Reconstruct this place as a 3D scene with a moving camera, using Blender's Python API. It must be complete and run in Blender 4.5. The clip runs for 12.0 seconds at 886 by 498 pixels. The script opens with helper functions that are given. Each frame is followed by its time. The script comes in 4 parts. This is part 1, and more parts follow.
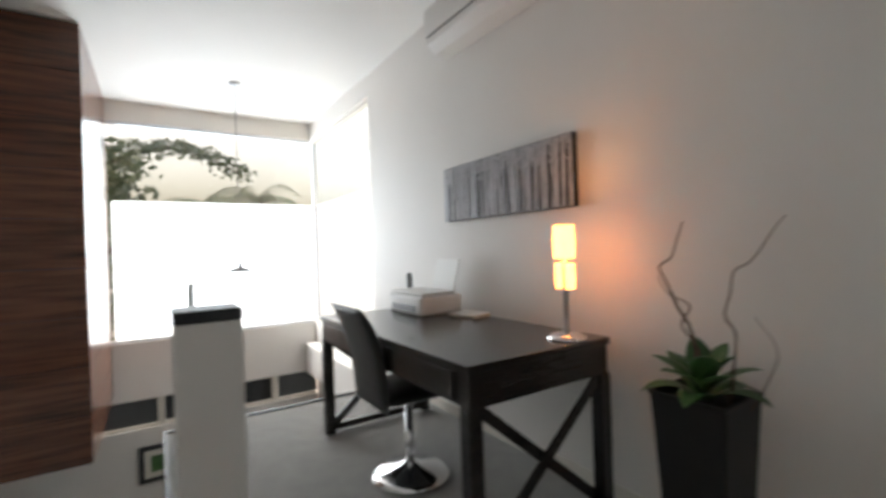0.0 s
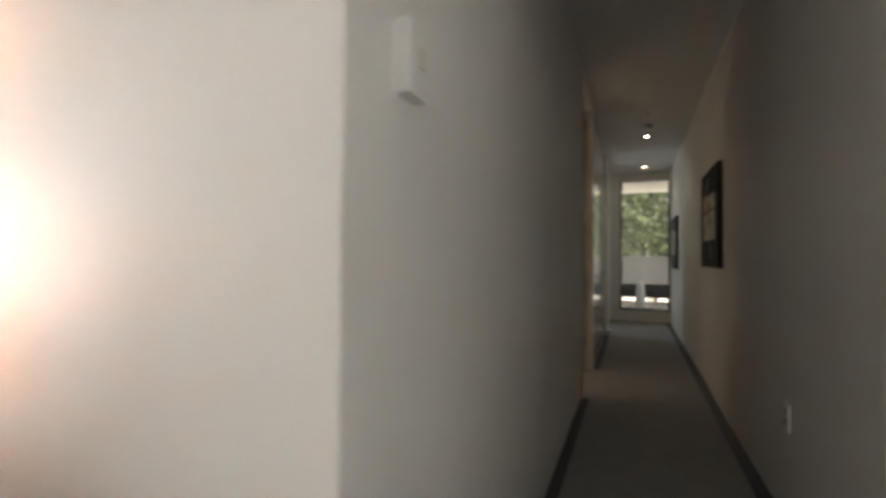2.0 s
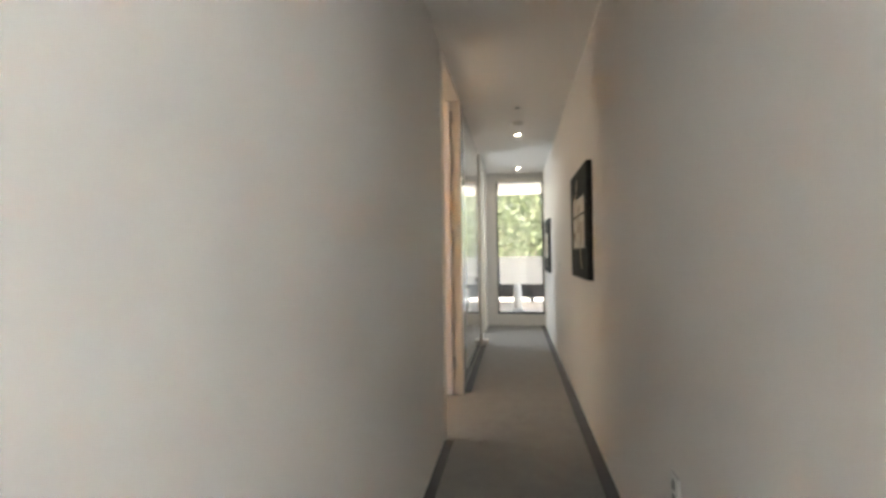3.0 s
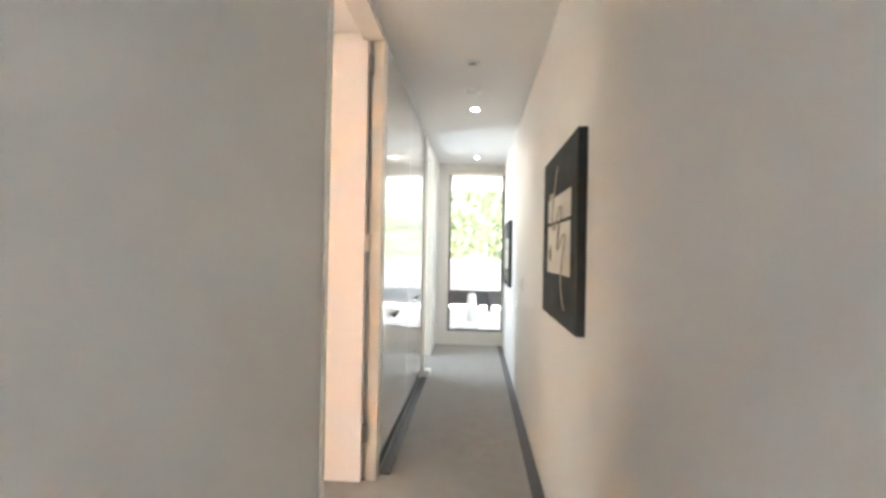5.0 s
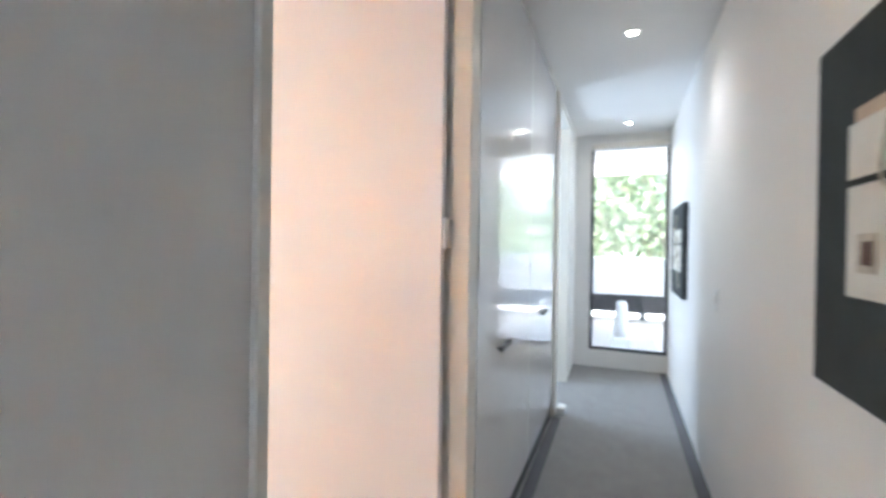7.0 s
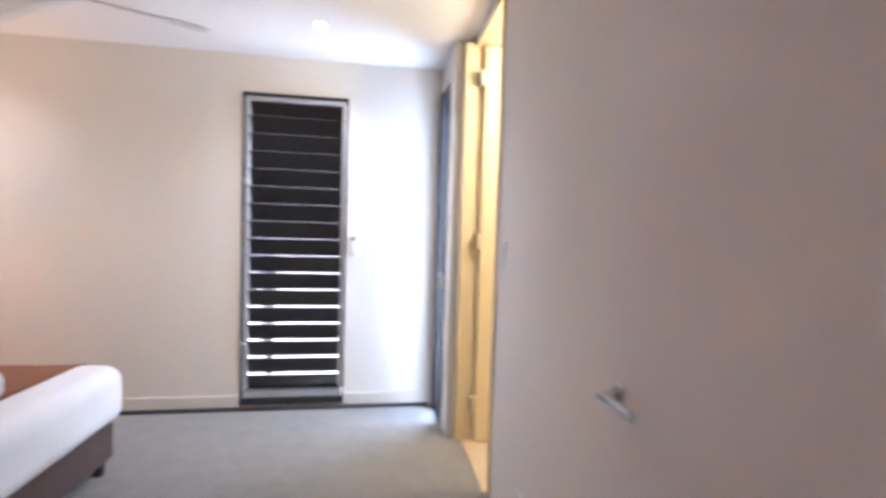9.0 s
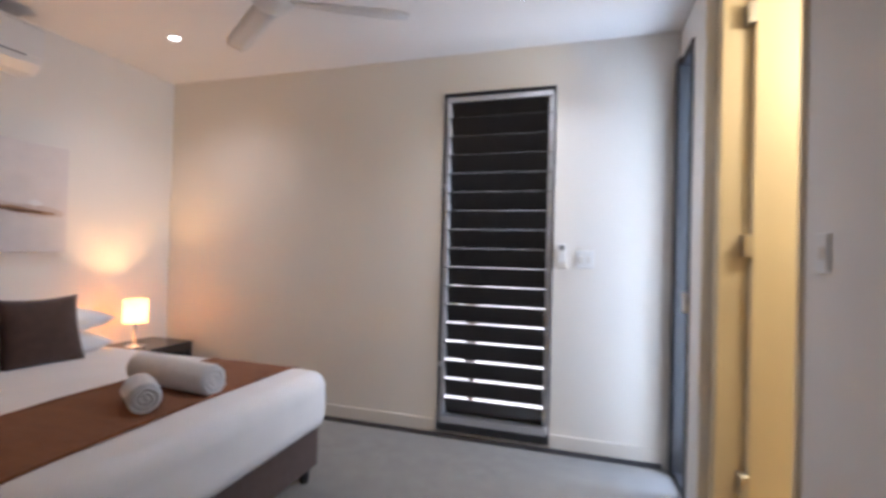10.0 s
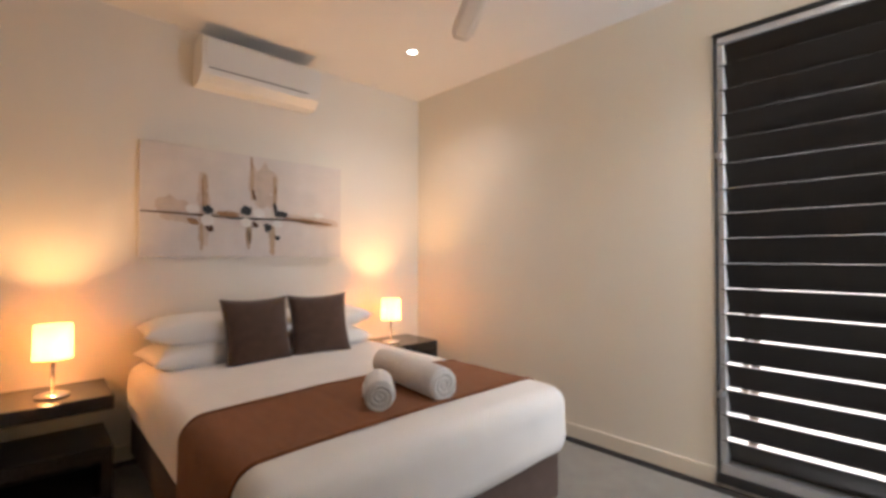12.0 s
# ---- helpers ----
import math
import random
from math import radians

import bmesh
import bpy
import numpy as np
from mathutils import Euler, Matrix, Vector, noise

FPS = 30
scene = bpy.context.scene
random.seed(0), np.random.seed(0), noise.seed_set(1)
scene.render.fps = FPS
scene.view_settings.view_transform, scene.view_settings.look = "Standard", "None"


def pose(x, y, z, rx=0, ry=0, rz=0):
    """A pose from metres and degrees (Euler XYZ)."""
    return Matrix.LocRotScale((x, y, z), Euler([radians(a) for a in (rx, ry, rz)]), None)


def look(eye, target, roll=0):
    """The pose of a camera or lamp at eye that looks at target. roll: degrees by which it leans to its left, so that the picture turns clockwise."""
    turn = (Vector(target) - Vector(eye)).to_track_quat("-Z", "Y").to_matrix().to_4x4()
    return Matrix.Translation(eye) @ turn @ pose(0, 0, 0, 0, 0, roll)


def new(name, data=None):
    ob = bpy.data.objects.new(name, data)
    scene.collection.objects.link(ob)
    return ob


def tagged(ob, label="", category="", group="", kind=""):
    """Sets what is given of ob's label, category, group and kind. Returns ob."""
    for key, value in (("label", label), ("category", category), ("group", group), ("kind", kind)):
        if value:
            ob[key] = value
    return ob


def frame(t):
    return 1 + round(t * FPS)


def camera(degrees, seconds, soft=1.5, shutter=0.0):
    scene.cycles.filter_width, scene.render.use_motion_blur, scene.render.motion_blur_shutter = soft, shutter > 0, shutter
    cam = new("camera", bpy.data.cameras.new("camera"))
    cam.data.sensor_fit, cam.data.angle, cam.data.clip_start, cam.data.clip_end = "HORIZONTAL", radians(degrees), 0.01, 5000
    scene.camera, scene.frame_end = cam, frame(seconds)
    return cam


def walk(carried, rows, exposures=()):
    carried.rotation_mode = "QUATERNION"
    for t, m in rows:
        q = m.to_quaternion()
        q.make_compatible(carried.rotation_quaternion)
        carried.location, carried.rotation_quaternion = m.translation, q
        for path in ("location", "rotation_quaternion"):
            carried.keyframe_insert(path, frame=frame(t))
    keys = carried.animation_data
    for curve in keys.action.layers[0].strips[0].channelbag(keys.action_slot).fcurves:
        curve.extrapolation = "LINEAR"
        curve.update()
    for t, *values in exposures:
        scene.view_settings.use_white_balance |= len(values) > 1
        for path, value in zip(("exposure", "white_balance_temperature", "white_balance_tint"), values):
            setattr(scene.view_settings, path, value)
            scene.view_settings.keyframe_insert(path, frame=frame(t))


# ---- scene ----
cam = camera(89.8, 12.0, soft=3.2, shutter=0.5)
PATH = [
    (0, (-1.729, -0.174, 1.159), (-0.642, 1.504, 1.159), -1.9),
    (0.5, (-1.488, -0.283, 1.153), (-0.179, 1.23, 1.188), -0.9),
    (1, (-1.153, -0.312, 1.192), (0.382, 0.969, 1.203), -0.2),
    (1.5, (-0.918, -0.378, 1.191), (0.78, 0.679, 1.202), 0.5),
    (2, (-0.525, -0.381, 1.136), (1.315, 0.403, 1.171), 0.5),
    (2.5, (-0.084, -0.424, 1.157), (1.847, 0.094, 1.201), -0.2),
    (3, (0.261, -0.486, 1.245), (2.235, -0.168, 1.277), -0.8),
    (5, (1.597, -0.579, 1.384), (3.591, -0.433, 1.396), 1.1),
    (5.5, (1.928, -0.551, 1.373), (3.918, -0.349, 1.395), 0.9),
    (6, (2.237, -0.543, 1.376), (4.213, -0.235, 1.389), 0.8),
    (6.5, (2.519, -0.52, 1.371), (4.464, -0.052, 1.378), 0.6),
    (8.5, (3.399, -0.252, 1.461), (4.28, 1.542, 1.363), 1.8),
    (9, (3.587, 0.131, 1.417), (3.896, 2.105, 1.341), 1.7),
    (9.5, (3.594, 0.426, 1.314), (3.407, 2.417, 1.302), 1.7),
    (10, (3.514, 0.662, 1.288), (2.944, 2.578, 1.309), 1.5),
    (10.5, (3.467, 0.819, 1.272), (2.568, 2.605, 1.313), 1.1),
    (11, (3.412, 0.91, 1.26), (2.262, 2.546, 1.303), 0.9),
    (11.5, (3.333, 0.95, 1.242), (2.013, 2.451, 1.28), 0.4),
    (12, (3.338, 1.005, 1.224), (1.879, 2.373, 1.264), 0.1),
]
walk(cam, [(t, look(eye, aim, lean)) for t, eye, aim, lean in PATH],
     [(0, 0.9, 6900, 10), (1.0, 0.95, 7100, 10), (1.5, 1.55, 7300, 10), (2.0, 2.3, 7200, 10), (2.5, 3.15, 7000, 10), (3.0, 4.2, 6900, 10),
      (5.0, 5.2, 6350, 9), (6.5, 5.15, 5650, 7), (8.4, 3.45, 5150, 16), (9.5, 2.55, 5150, 16), (10.5, 1.9, 5550, 13), (11.2, 2.0, 5750, 12), (12.0, 2.35, 6050, 12)])

# ---- world, sun, window light ----
world = bpy.data.worlds.new("world")
scene.world = world
world.use_nodes = True
wn, wl = world.node_tree.nodes, world.node_tree.links
sky = wn.new("ShaderNodeTexSky")
sky.sky_type = 'NISHITA'
sky.sun_disc = False
sky.sun_elevation = radians(62)
sky.sun_rotation = radians(0)
sky.dust_density = 10.0
sky.air_density = 1.0
sky.ozone_density = 0.3
wl.new(sky.outputs[0], wn["Background"].inputs[0])
wn["Background"].inputs[1].default_value = 0.15


def lamp(name, kind, energy, color, m, **settings):
    data = bpy.data.lights.new(name, kind)
    data.energy, data.color = energy, color
    ob = new(name, data)
    ob.matrix_world = m
    if kind == 'AREA':
        data.shape = 'RECTANGLE'
        data.size, data.size_y = settings["size"]
    if kind in ('POINT', 'SPOT'):
        data.shadow_soft_size = settings.get("soft", 0.03)
    if kind == 'SPOT':
        data.spot_size, data.spot_blend = radians(settings.get("cone", 80)), settings.get("blend", 0.5)
    if kind == 'SUN':
        data.angle = radians(0.6)
    return ob


DAY = (0.74, 0.86, 1.0)
WARM = (1.0, 0.5, 0.17)
SHIFT = 0.36  # the bedroom's own coordinates lie this far along y
lamp("sun", 'SUN', 0.6, (1.0, 0.95, 0.88), look((0, 14, 26), (0, 0, 0)))
lamp("daylight_study_window", 'AREA', 42, DAY, look((-1.0, 5.85, 1.6), (-1.0, 0, 1.2)), size=(2.1, 2.3))
lamp("daylight_side_window", 'AREA', 1.5, DAY, look((0.25, 4.65, 1.6), (-4, 4.65, 1.3)), size=(1.6, 2.3))
lamp("daylight_corridor_window", 'AREA', 0.07, DAY, look((8.42, -0.59, 1.4), (0, -0.59, 1.0)), size=(0.74, 2.2))
lamp("daylight_sliding_door", 'AREA', 7.0, DAY, look((4.35, 3.14 + SHIFT, 1.3), (0, 3.0 + SHIFT, 1.3)), size=(0.3, 2.3))
lamp("bathroom_light", 'POINT', 13, (1.0, 0.78, 0.45), pose(4.95, 2.0 + SHIFT, 2.35), soft=0.12)
for x, y, power in ((5.69, -0.55, 1.4), (7.78, -0.57, 0.4), (0.885, 3.0, 5.0), (3.22, 3.07, 11.0)):
    lamp("downlight_beam", 'SPOT', power, (1.0, 0.93, 0.86), pose(x, y, 2.685), cone=135, blend=1.0, soft=0.03)
for y in (0.75, 2.82):
    lamp("bedside_bulb", 'POINT', 5.6, WARM, pose(0.4, y + SHIFT, 0.805), soft=0.025)
lamp("desk_bulb", 'POINT', 2.5, (1.0, 0.4, 0.12), pose(-0.25, 1.15, 1.205), soft=0.02)
lamp("side_room_daylight", 'AREA', 1.5, DAY, look((7.0, 1.3, 1.6), (7.0, 0, 1.2)), size=(0.8, 1.6))

# ---- materials ----


def mat(name, color, rough=0.6, metal=0.0, var=0.06, scale=6.0, bump=0.0, bscale=150.0, coat=0.0, sheen=0.0,
        trans=0.0, emit=0.0, emit_color=None, each=0.0, stretch=(1, 1, 1)):
    """Base colour with variation at two scales, fine relief and gloss."""
    m = bpy.data.materials.new(name)
    m.use_nodes = True
    n, l = m.node_tree.nodes, m.node_tree.links
    p = n["Principled BSDF"]
    p.inputs["Roughness"].default_value = rough
    p.inputs["Metallic"].default_value = metal
    p.inputs["Coat Weight"].default_value = coat
    p.inputs["Sheen Weight"].default_value = sheen
    p.inputs["Transmission Weight"].default_value = trans
    tc = n.new("ShaderNodeTexCoord")
    mp = n.new("ShaderNodeMapping")
    mp.inputs["Scale"].default_value = stretch
    l.new(tc.outputs["Object"], mp.inputs[0])
    big, fine = n.new("ShaderNodeTexNoise"), n.new("ShaderNodeTexNoise")
    big.inputs["Scale"].default_value, fine.inputs["Scale"].default_value = scale, bscale
    big.inputs["Detail"].default_value = 4
    for q in (big, fine):
        l.new(mp.outputs[0], q.inputs["Vector"])
    mixed = n.new("ShaderNodeMath")
    mixed.operation = 'MULTIPLY_ADD'
    mixed.inputs[1].default_value = 0.35
    l.new(fine.outputs[0], mixed.inputs[0])
    l.new(big.outputs[0], mixed.inputs[2])
    last = mixed.outputs[0]
    if each:
        info, add = n.new("ShaderNodeObjectInfo"), n.new("ShaderNodeMath")
        add.operation = 'MULTIPLY_ADD'
        add.inputs[1].default_value = each
        l.new(info.outputs["Random"], add.inputs[0])
        l.new(last, add.inputs[2])
        last = add.outputs[0]
    ramp = n.new("ShaderNodeValToRGB")
    a, b = ramp.color_ramp.elements
    a.position, b.position = 0.35, 1.0 + each * 0.6
    a.color = (*[max(0, c * (1 - var)) for c in color], 1)
    b.color = (*[min(1, c * (1 + var)) for c in color], 1)
    l.new(last, ramp.inputs[0])
    l.new(ramp.outputs[0], p.inputs["Base Color"])
    if bump:
        bp = n.new("ShaderNodeBump")
        bp.inputs["Strength"].default_value = bump
        bp.inputs["Distance"].default_value = 0.004
        l.new(fine.outputs[0], bp.inputs["Height"])
        l.new(bp.outputs[0], p.inputs["Normal"])
    if emit:
        p.inputs["Emission Color"].default_value = (*(emit_color or color), 1)
        p.inputs["Emission Strength"].default_value = emit
    return m


def two_tone(name, dark, light, rough, scale, low, high, stretch=(1, 1, 1), coat=0.0, bump=0.0, each=0.0, wave=False):
    """Wood grain and paint marks: a noise between two colours."""
    m = mat(name, dark, rough, coat=coat, each=each)
    n, l = m.node_tree.nodes, m.node_tree.links
    ramp = next(q for q in n if q.type == 'VALTORGB')
    ramp.color_ramp.elements[0].color, ramp.color_ramp.elements[1].color = (*dark, 1), (*light, 1)
    ramp.color_ramp.elements[0].position, ramp.color_ramp.elements[1].position = low, high
    big = next(q for q in n if q.type == 'TEX_NOISE')
    big.inputs["Scale"].default_value = scale
    big.inputs["Detail"].default_value = 8
    next(q for q in n if q.type == 'MAPPING').inputs["Scale"].default_value = stretch
    if bump:
        bp = n.new("ShaderNodeBump")
        bp.inputs["Strength"].default_value = bump
        bp.inputs["Distance"].default_value = 0.003
        l.new(big.outputs[0], bp.inputs["Height"])
        l.new(bp.outputs[0], n["Principled BSDF"].inputs["Normal"])
    return m


PAINT = mat("wall_paint", (0.8, 0.773, 0.733), 0.55, var=0.025, scale=1.6, bump=0.05, bscale=220)
CREAM_WALL = mat("cream_wall_paint", (0.8, 0.762, 0.695), 0.55, var=0.025, scale=1.6, bump=0.05, bscale=220)
CEIL = mat("ceiling_paint", (0.82, 0.8, 0.77), 0.7, var=0.02, scale=1.2, bump=0.03, bscale=200)
TRIM = mat("trim_paint", (0.72, 0.68, 0.61), 0.35, var=0.03, scale=5)
DOORP = mat("door_paint", (0.8, 0.765, 0.775), 0.32, var=0.02, scale=2)
# cream base colour carries the warm light on these doors
CREAM = mat("cream_warm_lit", (0.72, 0.62, 0.42), 0.35, var=0.03, scale=3)
CARPET = mat("carpet", (0.255, 0.24, 0.22), 0.95, var=0.16, scale=9, bump=0.9, bscale=420, sheen=0.3)
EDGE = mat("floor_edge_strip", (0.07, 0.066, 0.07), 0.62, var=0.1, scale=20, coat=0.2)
GLOSS = mat("gloss_white_lacquer", (0.74, 0.73, 0.72), 0.13, var=0.012, scale=1.5, coat=0.6)
BLACK = mat("black_powder_coat", (0.018, 0.018, 0.02), 0.5, var=0.15, scale=30, bump=0.05)
BLADE = mat("dark_louvre_blade", (0.014, 0.013, 0.013), 0.3, var=0.2, scale=8)
BLADE_EDGE = mat("blade_edge", (0.78, 0.78, 0.8), 0.25, var=0.1, scale=30)
ALU = mat("brushed_aluminium", (0.62, 0.63, 0.65), 0.34, metal=0.85, var=0.08, scale=30)
CHROME = mat("chrome", (0.78, 0.78, 0.8), 0.1, metal=1.0, var=0.03, scale=12)
STEEL = mat("satin_steel", (0.5, 0.49, 0.47), 0.3, metal=1.0, var=0.08, scale=40)
ESPRESSO = two_tone("espresso_wood", (0.012, 0.010, 0.009), (0.034, 0.028, 0.025), 0.27, 5, 0.3, 0.9, (2, 18, 18), coat=0.15, bump=0.05)
ROSEWOOD = two_tone("rosewood_veneer", (0.022, 0.009, 0.006), (0.19, 0.066, 0.03), 0.25, 3.2, 0.4, 0.95, (0.6, 0.6, 9), coat=0.3, bump=0.04, each=0.12)
LEATHER = mat("black_leather", (0.02, 0.02, 0.021), 0.45, var=0.2, scale=14, bump=0.4, bscale=260)
WHITE_PLASTIC = mat("white_plastic", (0.78, 0.77, 0.74), 0.35, var=0.02, scale=6)
GREY_PLASTIC = mat("grey_plastic", (0.2, 0.2, 0.2), 0.4, var=0.06, scale=9)
LINEN = mat("white_cotton", (0.87, 0.86, 0.86), 0.85, var=0.03, scale=7, bump=0.25, bscale=300, sheen=0.2)
TOWEL = mat("white_terry", (0.87, 0.86, 0.85), 0.95, var=0.05, scale=30, bump=1.0, bscale=330, sheen=0.4)
RUNNER = mat("brown_throw", (0.24, 0.085, 0.026), 0.9, var=0.22, scale=9, bump=0.6, bscale=240, sheen=0.1, stretch=(1, 4, 1))
CUSHION = mat("dark_brown_weave", (0.075, 0.04, 0.027), 0.9, var=0.25, scale=22, bump=0.7, bscale=260, sheen=0.3)
BEDBASE = mat("brown_upholstery", (0.105, 0.072, 0.062), 0.85, var=0.15, scale=20, bump=0.5, bscale=300)
POT = mat("dark_planter", (0.015, 0.014, 0.013), 0.55, var=0.2, scale=6, bump=0.2, bscale=90)
SOIL = mat("potting_soil", (0.03, 0.022, 0.016), 0.95, var=0.4, scale=40, bump=1.0, bscale=120)
LEAF = two_tone("broad_leaf", (0.02, 0.075, 0.02), (0.08, 0.19, 0.05), 0.35, 6, 0.35, 0.95)
TWIG = mat("twisted_twig", (0.12, 0.075, 0.045), 0.8, var=0.3, scale=40, bump=0.5)
STONE = mat("pale_stone", (0.66, 0.65, 0.62), 0.8, var=0.1, scale=12, bump=0.3, bscale=60)
RENDER = mat("white_render", (0.72, 0.72, 0.71), 0.8, var=0.06, scale=2, bump=0.2, bscale=80)
TILE = mat("beige_tile", (0.5, 0.4, 0.27), 0.25, var=0.08, scale=4)
PAVING = mat("pale_paving", (0.34, 0.325, 0.3), 0.85, var=0.15, scale=0.6, bump=0.3, bscale=20)
SLATE = mat("charcoal_canvas", (0.022, 0.027, 0.025), 0.82, var=0.35, scale=7, bump=0.35, bscale=200)
CANVAS_EDGE = mat("canvas_edge", (0.02, 0.021, 0.021), 0.65, var=0.2, scale=10)
IVORY = mat("ivory_paint", (0.66, 0.63, 0.56), 0.6, var=0.08, scale=14, bump=0.2)
ROPE = mat("jute_cord", (0.48, 0.43, 0.35), 0.9, var=0.3, scale=60, bump=0.8, bscale=200)
UMBER = mat("umber_paint", (0.09, 0.04, 0.02), 0.6, var=0.3, scale=20)
OCHRE = mat("ochre_wash", (0.36, 0.2, 0.1), 0.7, var=0.2, scale=16)
OCHRE_PALE = mat("pale_ochre_wash", (0.5, 0.37, 0.26), 0.7, var=0.15, scale=16)
WASH = mat("thin_ochre_wash", (0.62, 0.52, 0.45), 0.7, var=0.14, scale=22, bump=0.3, bscale=90)
INK = mat("black_paint", (0.015, 0.014, 0.014), 0.5, var=0.3, scale=20)
ART_GROUND = mat("painted_canvas", (0.72, 0.67, 0.64), 0.7, var=0.07, scale=9, bump=0.4, bscale=160)
CLAY = mat("paint_dab", (0.8, 0.79, 0.77), 0.5, var=0.04, scale=20)
SHADE = mat("lamp_shade_fabric", (0.85, 0.62, 0.36), 0.8, var=0.04, scale=20, emit=1.3, emit_color=(1.0, 0.46, 0.12))
SHADE_DESK = mat("desk_lamp_paper", (0.85, 0.6, 0.35), 0.8, var=0.04, scale=20, emit=3.2, emit_color=(1.0, 0.42, 0.14))
for shade_mat, share in ((SHADE, 0.55), (SHADE_DESK, 0.4)):
    n, l = shade_mat.node_tree.nodes, shade_mat.node_tree.links
    through_cloth, both = n.new("ShaderNodeBsdfTranslucent"), n.new("ShaderNodeMixShader")
    through_cloth.inputs[0].default_value = (0.85, 0.66, 0.42, 1)
    both.inputs[0].default_value = share
    l.new(n["Principled BSDF"].outputs[0], both.inputs[1])
    l.new(through_cloth.outputs[0], both.inputs[2])
    l.new(both.outputs[0], n["Material Output"].inputs[0])
GLOW = mat("downlight_glow", (1, 0.95, 0.85), 0.5, emit=6, emit_color=(1.0, 0.88, 0.7))
FOLIAGE = two_tone("tree_foliage", (0.03, 0.05, 0.022), (0.11, 0.14, 0.065), 0.6, 0.9, 0.35, 0.85)
BARK = mat("bark", (0.1, 0.075, 0.055), 0.9, var=0.3, scale=10, bump=0.8, bscale=30)


def glass(name, tint, frosted=0.0):
    m = bpy.data.materials.new(name)
    m.use_nodes = True
    n, l = m.node_tree.nodes, m.node_tree.links
    n.remove(n["Principled BSDF"])
    out = n["Material Output"]
    gloss = n.new("ShaderNodeBsdfGlossy")
    gloss.inputs["Roughness"].default_value = 0.02 if not frosted else 0.3
    mix = n.new("ShaderNodeMixShader")
    mix.inputs[0].default_value = 0.06
    if frosted:
        body = n.new("ShaderNodeMixShader")
        body.inputs[0].default_value = frosted
        clear, milk = n.new("ShaderNodeBsdfTransparent"), n.new("ShaderNodeBsdfTranslucent")
        milk.inputs[0].default_value = (0.92, 0.95, 0.96, 1)
        l.new(clear.outputs[0], body.inputs[1])
        l.new(milk.outputs[0], body.inputs[2])
        l.new(body.outputs[0], mix.inputs[1])
    else:
        clear = n.new("ShaderNodeBsdfTransparent")
        clear.inputs[0].default_value = (*tint, 1)
        l.new(clear.outputs[0], mix.inputs[1])
    l.new(gloss.outputs[0], mix.inputs[2])
    l.new(mix.outputs[0], out.inputs[0])
    return m


GLASS = glass("clear_glass", (0.95, 0.97, 0.96))
GLASS_DARK = glass("dark_glass", (0.12, 0.13, 0.14))
FROST = glass("frosted_film", (1, 1, 1), 0.93)

# ---- builders ----
HOUSE, BEDROOM = Matrix(), Matrix.Translation((0, SHIFT, 0))
origin = HOUSE


def add_box(bm, x0, y0, z0, x1, y1, z1, bevel=0.0, seg=2, m=None):
    made = bmesh.ops.create_cube(bm, size=1, matrix=Matrix.LocRotScale(((x0 + x1) / 2, (y0 + y1) / 2, (z0 + z1) / 2), None, (abs(x1 - x0), abs(y1 - y0), abs(z1 - z0))))
    verts = made["verts"]
    if m is not None:
        bmesh.ops.transform(bm, matrix=m, verts=verts)
    if bevel:
        edges = list({e for v in verts for e in v.link_edges})
        bmesh.ops.bevel(bm, geom=edges, offset=bevel, segments=seg, profile=0.5, affect='EDGES')
    return bm


def boxes(*rows, bevel=0.0, seg=2):
    bm = bmesh.new()
    for r in rows:
        add_box(bm, *r, bevel=bevel, seg=seg)
    return bm


def lathe(profile, segs=32, m=None, cap=True):
    """A turned shape from (radius, height) pairs round z."""
    bm = bmesh.new()
    rings = []
    for r, z in profile:
        rings.append([bm.verts.new((r * math.cos(2 * math.pi * i / segs), r * math.sin(2 * math.pi * i / segs), z)) for i in range(segs)])
    for a, b in zip(rings, rings[1:]):
        for i in range(segs):
            j = (i + 1) % segs
            bm.faces.new((a[i], a[j], b[j], b[i]))
    for ring, flip in ((rings[0], True), (rings[-1], False)):
        if cap and profile[0 if flip else -1][0] > 1e-4:
            bm.faces.new(ring[::-1] if flip else ring)
    bmesh.ops.remove_doubles(bm, verts=bm.verts, dist=1e-5)
    if m is not None:
        bmesh.ops.transform(bm, matrix=m, verts=bm.verts)
    return bm


def tube(points, radius, segs=8, taper=1.0):
    """A round bar along points, closed at the ends."""
    bm = bmesh.new()
    pts = [Vector(p) for p in points]
    rings = []
    for i, p in enumerate(pts):
        d = (pts[min(i + 1, len(pts) - 1)] - pts[max(i - 1, 0)]).normalized()
        side = d.cross(Vector((0.31, 0.2, 0.93))).normalized()
        up = side.cross(d).normalized()
        r = radius * (1 + (taper - 1) * i / max(1, len(pts) - 1))
        rings.append([bm.verts.new(p + r * (math.cos(2 * math.pi * k / segs) * side + math.sin(2 * math.pi * k / segs) * up)) for k in range(segs)])
    for a, b in zip(rings, rings[1:]):
        for k in range(segs):
            j = (k + 1) % segs
            bm.faces.new((a[k], a[j], b[j], b[k]))
    bm.faces.new(rings[0][::-1])
    bm.faces.new(rings[-1])
    return bm


def mesh_of(name, bm, material, smooth=False):
    bmesh.ops.recalc_face_normals(bm, faces=bm.faces)
    me = bpy.data.meshes.new(name)
    bm.to_mesh(me)
    bm.free()
    for q in (material if isinstance(material, (list, tuple)) else [material]):
        me.materials.append(q)
    if smooth:
        me.shade_smooth()
    return me


def part(name, bm, material, parent, label="", smooth=False):
    ob = new(name, mesh_of(name, bm, material, smooth))
    ob.parent = parent
    return tagged(ob, label)


